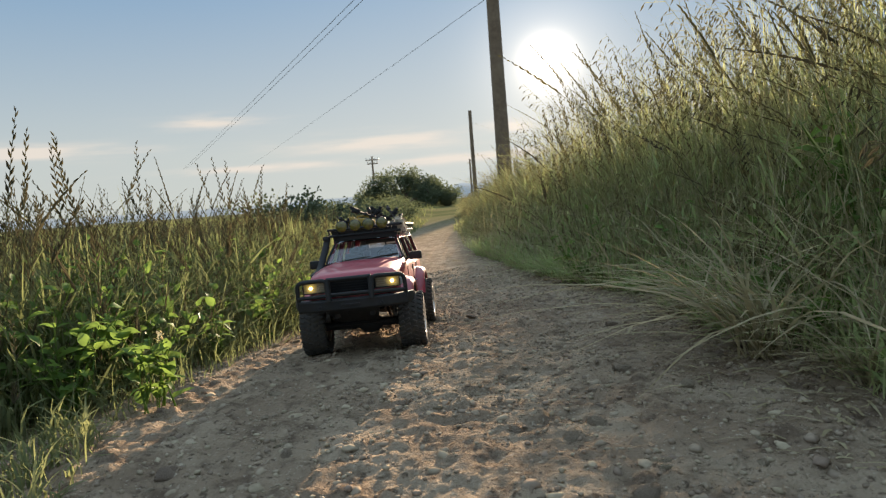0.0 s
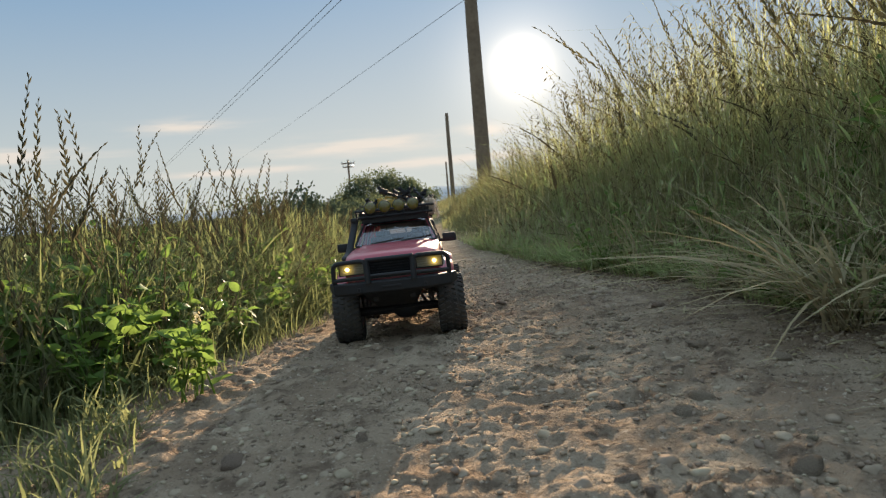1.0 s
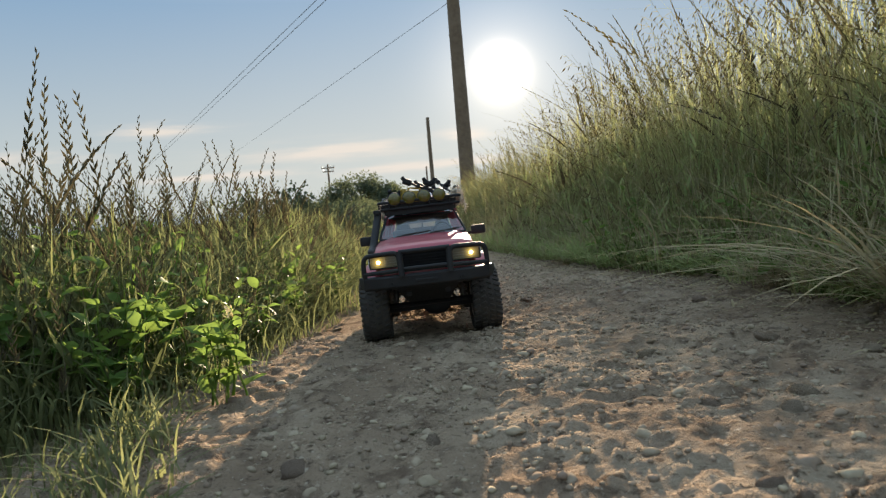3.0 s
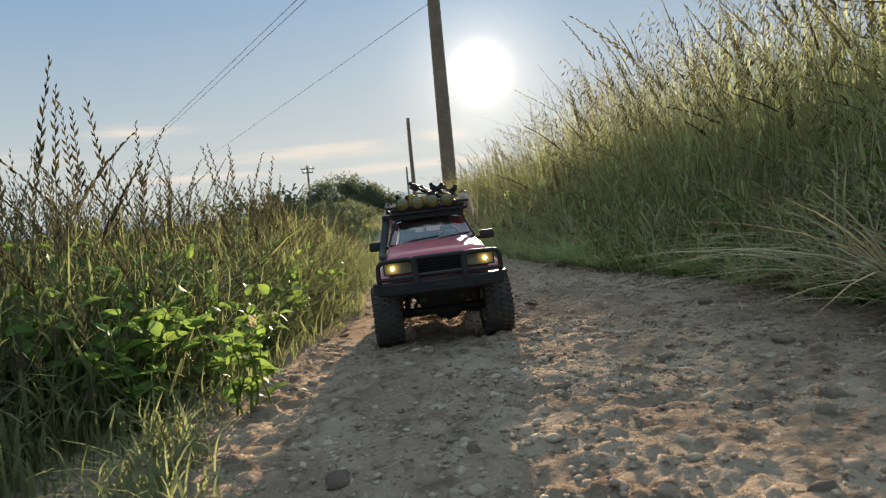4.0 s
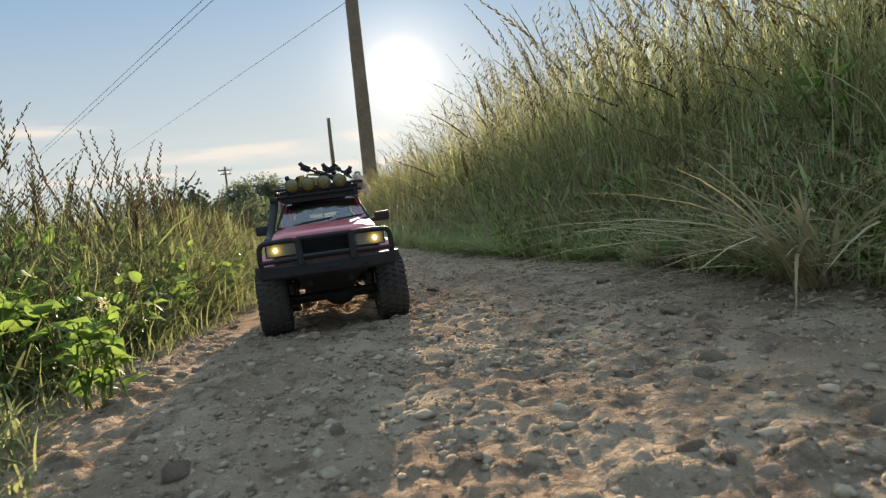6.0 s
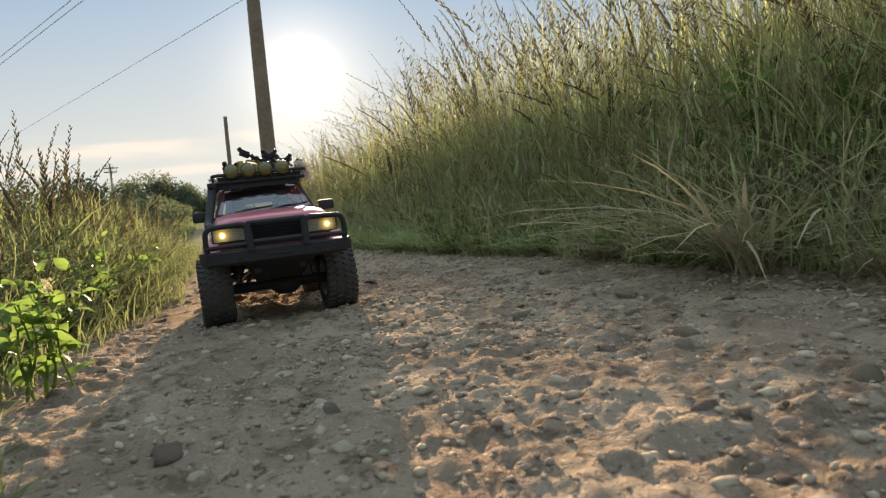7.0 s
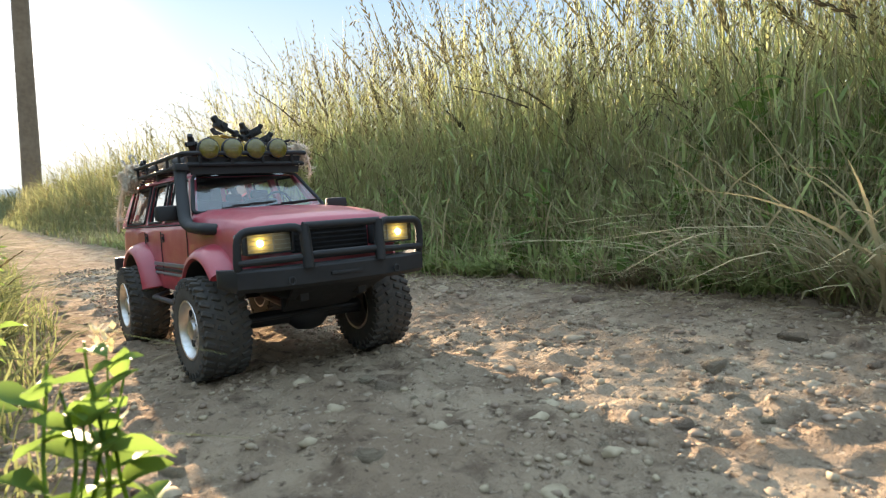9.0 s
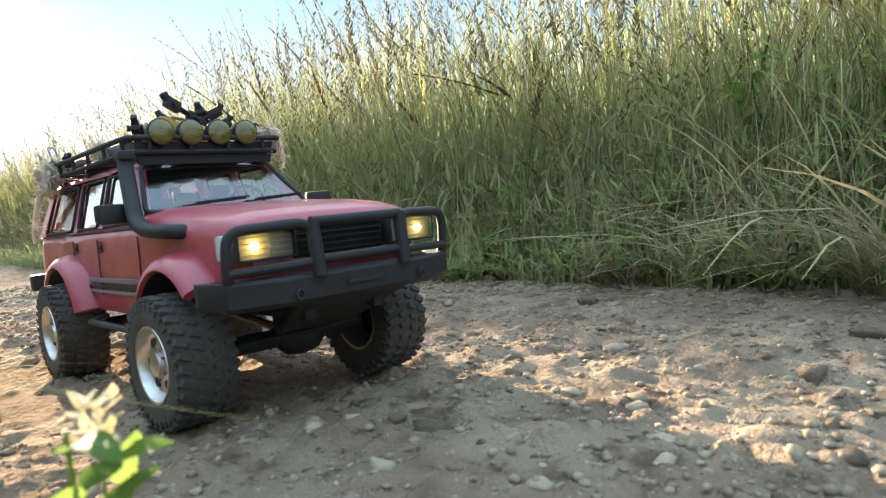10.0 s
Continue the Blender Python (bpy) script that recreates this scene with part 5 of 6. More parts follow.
def blade_set(rng, base, height, width, lean, droop, segs=4, yaw=None):
    """Flat tapering blades: 2 vertices at each level."""
    n = len(base)
    yaw = rng.uniform(0, 2 * np.pi, n) if yaw is None else yaw
    face = yaw + np.pi / 2 + rng.uniform(-0.5, 0.5, n)
    side = np.stack([np.cos(face), np.sin(face), rng.uniform(-0.2, 0.2, n)], -1)
    verts = np.empty((n, segs + 1, 2, 3))
    for k in range(segs + 1):
        s = k / segs
        p = spine(base, height, yaw, lean, droop, s)
        w = (width * 0.5 * (0.55 + 0.9 * s) * (1 - s ** 2.2) + 0.00015)[:, None]
        verts[:, k, 0], verts[:, k, 1] = p - side * w, p + side * w
    per = (segs + 1) * 2
    f = np.array([[2 * k, 2 * k + 1, 2 * k + 3, 2 * k + 2] for k in range(segs)])
    faces = (np.arange(n)[:, None, None] * per + f[None]).reshape(-1, 4)
    return verts.reshape(-1, 3), faces


def stem_set(base, height, yaw, lean, droop, radius, segs=5):
    """Thin three-sided stems."""
    n = len(base)
    verts = np.empty((n, segs + 1, 3, 3))
    for k in range(segs + 1):
        s = k / segs
        p = spine(base, height, yaw, lean, droop, s)
        r = (radius * (1 - 0.6 * s))[:, None]
        for j in range(3):
            a = 2 * np.pi * j / 3
            verts[:, k, j] = p + r * np.array([math.cos(a), math.sin(a), 0.0])
    per = (segs + 1) * 3
    f = np.array([[3 * k + j, 3 * k + (j + 1) % 3, 3 * k + 3 + (j + 1) % 3, 3 * k + 3 + j] for k in range(segs) for j in range(3)])
    return verts.reshape(-1, 3), (np.arange(n)[:, None, None] * per + f[None]).reshape(-1, 4)


def diamonds(root, axis, length, width, roll):
    """Spikelets: two crossed slender diamonds along an axis."""
    axis = axis / np.linalg.norm(axis, axis=1, keepdims=True)
    ref = np.where(np.abs(axis[:, 2:3]) > 0.9, np.array([[1.0, 0, 0]]), np.array([[0, 0, 1.0]]))
    u = np.cross(axis, ref)
    u /= np.linalg.norm(u, axis=1, keepdims=True)
    v = np.cross(axis, u)
    out = []
    for k in range(2):
        a = roll + k * np.pi / 2
        w = u * np.cos(a)[:, None] + v * np.sin(a)[:, None]
        mid = root + axis * (length * 0.42)[:, None]
        out.append(np.stack([root, mid + w * width[:, None] * 0.5, root + axis * length[:, None], mid - w * width[:, None] * 0.5], 1))
    verts = np.concatenate(out, 1).reshape(-1, 3)
    n = len(root)
    faces = (np.arange(n)[:, None, None] * 8 + np.array([[0, 1, 2, 3], [4, 5, 6, 7]])[None]).reshape(-1, 4)
    return verts, faces


def spikes(rng, base, height, yaw, lean, droop, count, start, length, width):
    """Alternate spikelets up the top of each stem, as on rye-grass."""
    roots, axes, sizes = [], [], []
    for k in range(count):
        s = start + (1 - start) * (k + 0.3) / count
        p, q = spine(base, height, yaw, lean, droop, s), spine(base, height, yaw, lean, droop, min(1.0, s + 0.03))
        along = q - p
        along /= np.linalg.norm(along, axis=1, keepdims=True) + 1e-9
        side = np.stack([-np.sin(yaw), np.cos(yaw), np.zeros_like(yaw)], -1) * (1 if k % 2 else -1)
        roots.append(p)
        axes.append(along + side * rng.uniform(0.25, 0.55, len(base))[:, None])
        sizes.append(length * rng.uniform(0.75, 1.2, len(base)) * (1.1 - 0.5 * k / count))
    root, axis, size = np.concatenate(roots), np.concatenate(axes), np.concatenate(sizes)
    return diamonds(root, axis, size, size * width, rng.uniform(0, 3.1, len(root)))


def panicles(rng, base, height, yaw, lean, droop, count):
    """Loose hanging heads of oat-grass: hair-thin branches, each with one spikelet."""
    hv, hf, dv, df = [], [], [], []
    for k in range(count):
        s = 0.72 + 0.28 * k / count
        p = spine(base, height, yaw, lean, droop, s)
        a = yaw + rng.uniform(-1.6, 1.6, len(base))
        reach = rng.uniform(0.012, 0.045, len(base)) * (1.2 - 0.6 * k / count)
        tip = p + np.stack([np.cos(a) * reach, np.sin(a) * reach, -reach * rng.uniform(-0.5, 0.7, len(base))], -1)
        w = np.array([0, 0, 0.0004])
        hv.append(np.stack([p - w, p + w, tip + w, tip - w], 1).reshape(-1, 3))
        axis = np.stack([np.cos(a) * 0.5, np.sin(a) * 0.5, -np.ones(len(base)) * rng.uniform(0.4, 1.0, len(base))], -1)
        v, f = diamonds(tip, axis, rng.uniform(0.012, 0.022, len(base)), rng.uniform(0.003, 0.005, len(base)), rng.uniform(0, 3, len(base)))
        dv.append(v)
        df.append(f)
    hairs = np.concatenate(hv)
    hairf = np.arange(len(hairs)).reshape(-1, 4)
    return (hairs, hairf), joined(list(zip(dv, df)))


def joined(sets):
    verts, faces, off = [], [], 0
    for v, f in sets:
        verts.append(v)
        faces.append(f + off)
        off += len(v)
    return np.concatenate(verts), np.concatenate(faces)


def scatter(rng, n, side, y0, y1, d0, d1, bias=1.0, patch=None):
    """Roots on the verge: side 1 is the bank, -1 the low verge; d is the distance from the track's edge."""
    y = rng.uniform(y0, y1, n)
    d = d0 + (d1 - d0) * rng.rand(n) ** bias
    x = edge_right(y) + d if side > 0 else edge_left(y) - d
    if patch:
        keep = fbm(x, y, patch, 2, 5) + rng.uniform(-0.25, 0.35, n) > 0
        x, y, d = x[keep], y[keep], d[keep]
    z = surface(x, y) - 0.004
    return np.stack([x, y, z], -1), d


def u(rng, n, lo, hi):
    return rng.uniform(lo, hi, n)


def bank_height(y, d):
    """The bank's grass rises away from the track, more gently and lower far ahead."""
    far = step(0.5, 2.6, y)
    crest = 1 - 0.35 * step(0.65, 1.1, d)
    return 0.92 * (0.15 + 0.85 * step(0.02, 0.46 + 0.06 * far, d)) * (1 + 0.08 * far - 0.20 * step(4.0, 7.0, y)) * crest


rng = np.random.RandomState(11)
# tall bank: leaves, ripening stems, seed heads
sets = []
for n, y0, y1, d0, d1, lo, hi, w0, w1 in ((3300, -1.35, 0.8, 0.0, 0.75, 0.18, 0.54, 0.002, 0.0048), (2300, 0.8, 2.4, 0.0, 0.75, 0.20, 0.58, 0.002, 0.0048), (1700, -1.3, 0.8, 0.30, 1.0, 0.42, 0.86, 0.002, 0.0052), (1300, 0.8, 2.4, 0.30, 1.0, 0.40, 0.80, 0.002, 0.0050), (2200, -1.3, 2.4, 0.7, 1.8, 0.24, 0.44, 0.004, 0.008), (2000, -1.3, 1.6, 0.8, 1.6, 0.66, 1.05, 0.003, 0.008),
                                          (7000, 2.4, 7.5, 0.0, 1.9, 0.26, 0.60, 0.004, 0.008)):
    base, d = scatter(rng, n, 1, y0, y1, d0, d1, 0.85)
    m = len(base)
    h = u(rng, m, lo, hi) * bank_height(base[:, 1], d)
    sets.append(blade_set(rng, base, h, u(rng, m, w0, w1), rng.normal(0, 0.26, m), rng.rand(m) ** 1.8 * 1.1, 5 if y0 < 2 else 3))
# further ahead the same grass takes a duller colour, to hold its backlight down
verts, faces = sets.pop()
quads_object("bank_grass_ahead", verts, faces, HALFDRY, "grass on the bank further along the track, dulled against the backlight", "grass")
verts, faces = joined(sets)
quads_object("bank_grass", verts, faces, GREEN, "tall green grass blades growing dense on the bank", "grass")
base, d = scatter(rng, 12000, 1, 7.0, 30.0, 0.0, 6.0, 0.85)
m = len(base)
verts, faces = blade_set(rng, base, u(rng, m, 0.25, 0.50) * bank_height(base[:, 1], d), u(rng, m, 0.008, 0.016), rng.normal(0, 0.3, m), rng.rand(m) ** 1.8 * 1.1, 3)
quads_object("far_bank_grass", verts, faces, VERGESTEM, "grass along the far end of the track, dulled against the backlight", "grass")

sets, heads, hair = [], [], []
for n, y0, y1, d0, d1, lo, hi, r in ((1900, -1.35, 0.8, 0.03, 1.0, 0.40, 0.76, 0.0012), (1300, 0.8, 2.4, 0.03, 0.9, 0.40, 0.76, 0.0013), (2600, 2.4, 7.5, 0.05, 1.9, 0.42, 0.70, 0.0020), (1400, 7.5, 26.0, 0.1, 5.0, 0.45, 0.66, 0.004)):
    base, d = scatter(rng, n, 1, y0, y1, d0, d1, 0.8)
    m = len(base)
    h = u(rng, m, lo, hi) * (0.08 + 0.97 * bank_height(base[:, 1], d)) * (1 - 0.15 * step(2.5, 5.0, base[:, 1]))
    yaw = np.where(rng.rand(m) < 0.6, rng.normal(np.pi, 0.9, m), u(rng, m, 0, 6.28))
    lean, droop = np.abs(rng.normal(0.12, 0.16, m)), rng.rand(m) ** 1.5 * 0.6
    sets.append(stem_set(base, h, yaw, lean, droop, np.full(m, r), 5 if y0 < 2 else 3))
    pick = rng.rand(m) < 0.42
    k = r / 0.0015
    heads.append(spikes(rng, base[pick], h[pick], yaw[pick], lean[pick], droop[pick], 11 if y0 < 2 else 7, 0.76, 0.018 * k ** 0.5, 0.24))
    oat = (~pick) & (rng.rand(m) < 0.24)
    a, b = panicles(rng, base[oat], h[oat], yaw[oat], lean[oat], droop[oat], 11)
    hair.append(a)
    heads.append(b)
base, d = scatter(rng, 1500, 1, -1.3, 2.6, 0.0, 0.40, 1.0)
m = len(base)
sets.append(stem_set(base, u(rng, m, 0.25, 0.48) * (0.3 + 0.7 * step(0, 0.36, d)), u(rng, m, 0, 6.28), np.abs(rng.normal(0.05, 0.10, m)), u(rng, m, 0, 0.3), u(rng, m, 0.0010, 0.0022)))
# a few stems far taller than the rest lean out over the track
base, d = scatter(rng, 210, 1, -1.0, 1.1, 0.05, 0.6, 1.0)
m = len(base)
h, yaw = u(rng, m, 0.50, 0.80), rng.normal(np.pi, 0.8, m)
lean, droop = np.abs(rng.normal(0.14, 0.12, m)), u(rng, m, 0.05, 0.30)
sets.append(stem_set(base, h, yaw, lean, droop, np.full(m, 0.0012), 8))
pick = rng.rand(m) < 0.6
heads.append(spikes(rng, base[pick], h[pick], yaw[pick], lean[pick], droop[pick], 17, 0.80, 0.020, 0.24))
a, b = panicles(rng, base[~pick], h[~pick], yaw[~pick], lean[~pick], droop[~pick], 16)
hair.append(a)
heads.append(b)
verts, faces = joined(sets + hair)
quads_object("bank_stems", verts, faces, OLIVE, "thin ripening grass stems rising above the bank", "grass")
verts, faces = joined(heads)
quads_object("bank_seed_heads", verts, faces, SEEDS, "brown seed heads of grass on the bank", "grass")

# low verge and the field behind it
def verge_height(base, d):
    """The grass stands highest back from the track, and lower along it and far ahead."""
    return 0.66 + 0.34 * step(0.05, 0.35, d) * (1 - 0.75 * step(0.8, 1.6, base[:, 1]))


sets = []
for n, y0, y1, d0, d1, lo, hi, w0, w1 in ((13000, -0.9, 2.5, 0.0, 0.8, 0.08, 0.28, 0.002, 0.005), (1500, -0.9, 2.5, 0.02, 0.9, 0.20, 0.38, 0.004, 0.008), (6000, -1.3, 3.0, 0.6, 2.2, 0.16, 0.32, 0.003, 0.006),
                                          (9000, 2.5, 9.0, 0.0, 4.0, 0.14, 0.30, 0.005, 0.011), (9000, 9.0, 45.0, 0.0, 28.0, 0.22, 0.36, 0.012, 0.03)):
    base, d = scatter(rng, n, -1, y0, y1, d0, d1, 0.9)
    m = len(base)
    h = u(rng, m, lo, hi) * (0.30 + 0.35 * step(-0.1, 0.3, base[:, 1]) + (0.70 - 0.35 * step(-0.1, 0.3, base[:, 1])) * step(0.0, 0.22, d)) * verge_height(base, d)
    back = 0.3 + 0.7 * step(-0.2, 0.25, base[:, 1])
    sets.append(blade_set(rng, base, h, u(rng, m, w0, w1), rng.normal(0, 0.55, m) * back, u(rng, m, 0.1, 1.5) * back, 5 if y0 < 2 else 3))
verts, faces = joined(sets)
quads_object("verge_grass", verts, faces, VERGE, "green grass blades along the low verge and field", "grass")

sets, heads = [], []
for n, y0, y1, d0, d1, lo, hi, r in ((2600, -0.9, 2.6, 0.03, 1.1, 0.22, 0.46, 0.0010), (600, 2.6, 8.0, 0.05, 3.0, 0.24, 0.40, 0.0014), (300, 8.0, 30.0, 0.0, 14.0, 0.28, 0.40, 0.003)):
    base, d = scatter(rng, n, -1, y0, y1, d0, d1, 0.8)
    m = len(base)
    h = u(rng, m, lo, hi) * (0.60 + 0.40 * step(0.0, 0.3, d)) * verge_height(base, d)
    yaw, lean, droop = u(rng, m, 0, 6.28), np.abs(rng.normal(0.12, 0.24, m)), u(rng, m, 0.0, 0.45)
    back = 0.3 + 0.7 * step(-0.15, 0.3, base[:, 1])
    lean, droop = lean * back, droop * back
    sets.append(stem_set(base, h, yaw, lean, droop, np.full(m, r)))
    k = (r / 0.0011) ** 0.5
    heads.append(spikes(rng, base, h, yaw, lean, droop, 11 if y0 < 2 else 7, 0.66, 0.016 * k, 0.22))
base, d = scatter(rng, 130, -1, -0.75, 1.6, 0.08, 0.7, 1.0)
m = len(base)
h, yaw, lean, droop = u(rng, m, 0.36, 0.56) * verge_height(base, d), u(rng, m, 0, 6.28), np.abs(rng.normal(0.08, 0.12, m)), u(rng, m, 0.0, 0.30)
sets.append(stem_set(base, h, yaw, lean, droop, np.full(m, 0.0012), 7))
heads.append(spikes(rng, base, h, yaw, lean, droop, 17, 0.66, 0.021, 0.26))
verts, faces = joined(sets)
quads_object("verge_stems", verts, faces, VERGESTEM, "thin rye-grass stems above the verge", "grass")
verts, faces = joined(heads)
quads_object("verge_seed_heads", verts, faces, SEED_SILHOUETTE, "brown rye-grass seed heads on the verge, darkened as silhouettes", "grass")

# long half-dry blades hanging over the verge's edge
base, d = scatter(rng, 1100, -1, 0.05, 1.6, 0.02, 0.32, 1.1)
m = len(base)
near, dn = scatter(rng, 1500, -1, -0.52, 0.15, 0.09, 0.42, 1.0)
mn = len(near)
inner = blade_set(rng, near, u(rng, mn, 0.12, 0.30) * (0.5 + 0.5 * step(0.08, 0.3, dn)), u(rng, mn, 0.002, 0.006), u(rng, mn, -0.1, 0.3), u(rng, mn, 0.3, 1.2), 7, u(rng, mn, 0.8, 5.5))
verts, faces = blade_set(rng, base, u(rng, m, 0.12, 0.30) * (0.30 + 0.55 * step(0.0, 0.25, d) + 0.15 * step(0.0, 0.6, base[:, 1])), u(rng, m, 0.002, 0.0055), u(rng, m, 0.0, 0.35), u(rng, m, 0.4, 1.2), 7, rng.normal(-0.3, 1.0, m))
verts, faces = joined([(verts, faces), inner])
quads_object("verge_front_grass", verts, faces, HALFDRY, "long half-dry blades drooping out of the verge", "grass")

# thick stalks out of the bank, coloured dark as silhouettes, leaning over the track
base, d = scatter(rng, 46, 1, -0.8, 1.3, 0.02, 0.6, 1.0)
m = len(base)
h, yaw = u(rng, m, 0.34, 0.76), rng.normal(np.pi, 1.0, m)
lean, droop = np.abs(rng.normal(0.15, 0.18, m)), rng.rand(m) * 0.5
sets = [stem_set(base, h, yaw, lean, droop, u(rng, m, 0.0009, 0.0016), 9)]
pick = rng.rand(m) < 0.55
sets.append(spikes(rng, base[pick], h[pick], yaw[pick], lean[pick], droop[pick], 16, 0.74, 0.026, 0.24))
a, b = panicles(rng, base[~pick], h[~pick], yaw[~pick], lean[~pick], droop[~pick], 18)
verts, faces = joined(sets + [a, b])
quads_object("bank_stalks", verts, faces, SEED_SILHOUETTE, "thick stalks with heavy seed heads over the bank, darkened as silhouettes", "grass")

# dry stems and old bent blades all through the bank
sets = []
base, d = scatter(rng, 1500, 1, -1.3, 2.6, 0.0, 0.8, 1.0, patch=1.6)
m = len(base)
sets.append(stem_set(base, u(rng, m, 0.20, 0.60) * bank_height(base[:, 1], d), u(rng, m, 0, 6.28), np.abs(rng.normal(0.1, 0.35, m)), u(rng, m, 0, 0.7), u(rng, m, 0.0008, 0.0019), 6))
base, d = scatter(rng, 1900, 1, -1.3, 5.0, 0.0, 0.7, 1.0, patch=1.6)
m = len(base)
sets.append(blade_set(rng, base, u(rng, m, 0.15, 0.50) * bank_height(base[:, 1], d), u(rng, m, 0.002, 0.006), u(rng, m, -0.3, 0.6), u(rng, m, 0.2, 1.3), 7))
# dry blades ahead take the duller verge colour, against the backlight
base, d = scatter(rng, 6500, 1, 2.4, 12.0, 0.0, 2.0, 1.0)
m = len(base)
verts, faces = blade_set(rng, base, u(rng, m, 0.25, 0.62) * bank_height(base[:, 1], d), u(rng, m, 0.004, 0.009), u(rng, m, -0.2, 0.4), u(rng, m, 0.1, 0.9), 4)
quads_object("bank_hay_ahead", verts, faces, VERGESTEM, "dry blades in the bank further along the track, dulled against the backlight", "grass")
verts, faces = joined(sets)
quads_object("bank_hay", verts, faces, HAY, "dry bent stems and old blades in the bank", "grass")

# side shoots, small leaves and broken bits that fill both sides
def shoots(name, side, n, y0, y1, d0, d1, top, lo, hi, w0, w1, mat, label):
    base, d = scatter(rng, n, side, y0, y1, d0, d1, 1.1)
    m = len(base)
    base[:, 2] += top * rng.rand(m) ** 1.3 * (0.15 + 0.85 * step(-0.02, 0.25, d))
    verts, faces = blade_set(rng, base, u(rng, m, lo, hi), u(rng, m, w0, w1), rng.normal(0, 0.9, m), u(rng, m, -0.6, 1.4), 4)
    return quads_object(name, verts, faces, mat, label, "grass")


shoots("bank_shoots", 1, 5200, -1.3, 2.2, -0.03, 0.40, 0.30, 0.02, 0.085, 0.003, 0.010, FRESH, "small leaves and side shoots filling the bank")
shoots("bank_scraps", 1, 2600, -1.3, 2.2, -0.05, 0.40, 0.25, 0.02, 0.10, 0.0012, 0.004, HAY, "broken dry bits caught in the bank")
shoots("bank_tangle", 1, 1500, -0.45, 2.2, -0.02, 0.40, 0.34, 0.10, 0.26, 0.0010, 0.0022, HAY, "bent dry stems tangled through the bank")
shoots("verge_tangle", -1, 1300, -0.05, 2.2, 0.05, 0.55, 0.22, 0.07, 0.20, 0.0010, 0.0020, HALFDRY, "bent half-dry stems tangled through the verge")
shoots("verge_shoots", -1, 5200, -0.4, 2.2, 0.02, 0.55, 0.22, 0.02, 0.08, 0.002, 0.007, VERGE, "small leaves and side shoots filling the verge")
shoots("verge_scraps", -1, 2200, -0.3, 2.2, 0.00, 0.55, 0.20, 0.02, 0.10, 0.0010, 0.003, HALFDRY, "broken dry bits caught in the verge")

# a low tongue of grass on the track, placed to fit the camera's view
n = 320
y = rng.uniform(-0.80, -0.46, n)
x = -0.36 + (np.interp(y, [-0.8, -0.46], [-0.19, -0.30]) + 0.36) * rng.rand(n) ** 1.3 + 0.03 * fbm(y * 6, y * 0, 1.0, 2, 77)
base = np.stack([x, y, surface(x, y) - 0.004], -1)
verts, faces = blade_set(rng, base, u(rng, n, 0.03, 0.085), u(rng, n, 0.0016, 0.0045), rng.normal(0, 0.4, n), u(rng, n, 0.2, 1.1), 4)
quads_object("low_grass", verts, faces, HALFDRY, "low grass tongue creeping from the verge onto the track", "grass")

# broad fresh blades bending out of the bank's foot, with a few long pale stalks
base, d = scatter(rng, 4600, 1, -1.3, 2.6, -0.04, 0.34, 1.5)
m = len(base)
yaw = np.where(rng.rand(m) < 0.35, rng.normal(np.pi, 0.9, m), u(rng, m, 0, 6.28))
patchy = 0.55 + 0.9 * np.clip(fbm(base[:, 0], base[:, 1], 4.0, 3, 44) + 0.5, 0, 1)
verts, faces = blade_set(rng, base, (0.04 + 0.24 * rng.rand(m) ** 2.2) * patchy * (0.45 + 0.55 * step(0.0, 0.22, d)) * (0.45 + 0.55 * step(-0.5, 0.0, base[:, 1])), u(rng, m, 0.002, 0.0065), u(rng, m, -0.3, 0.5), u(rng, m, 0.2, 1.2), 6, yaw)
quads_object("bank_front_grass", verts, faces, FRESH, "broad fresh green blades drooping out of the bank", "grass")
base, d = scatter(rng, 2600, 1, -1.3, 1.8, -0.02, 0.30, 1.2, patch=5.0)
m = len(base)
verts, faces = blade_set(rng, base, u(rng, m, 0.05, 0.24) * (0.35 + 0.65 * step(0.0, 0.24, d)), u(rng, m, 0.005, 0.011), u(rng, m, -0.3, 0.7), u(rng, m, 0.2, 1.5), 7, np.where(rng.rand(m) < 0.5, rng.normal(np.pi, 0.9, m), u(rng, m, 0, 6.28)))
quads_object("bank_broad_grass", verts, faces, LUSH, "broad deep green blades in clumps along the bank's foot", "grass")
base, d = scatter(rng, 150, 1, -0.7, 1.6, -0.02, 0.12, 1.0, patch=6.0)
m = len(base)
verts, faces = blade_set(rng, base, u(rng, m, 0.20, 0.40), u(rng, m, 0.002, 0.005), u(rng, m, 0.1, 0.35), u(rng, m, 0.5, 1.2), 8, rng.normal(np.pi, 1.8, m))
more, d = scatter(rng, 54, 1, -0.45, 0.08, -0.02, 0.08, 1.0)
m = len(more)
verts, faces = joined([(verts, faces), blade_set(rng, more, u(rng, m, 0.14, 0.32), u(rng, m, 0.003, 0.007), u(rng, m, 0.2, 0.6), u(rng, m, 0.8, 1.5), 9, rng.normal(np.pi, 0.9, m))])
quads_object("pale_stalks", verts, faces, STRAW, "long pale bent stalks hanging over the track's edge", "grass")

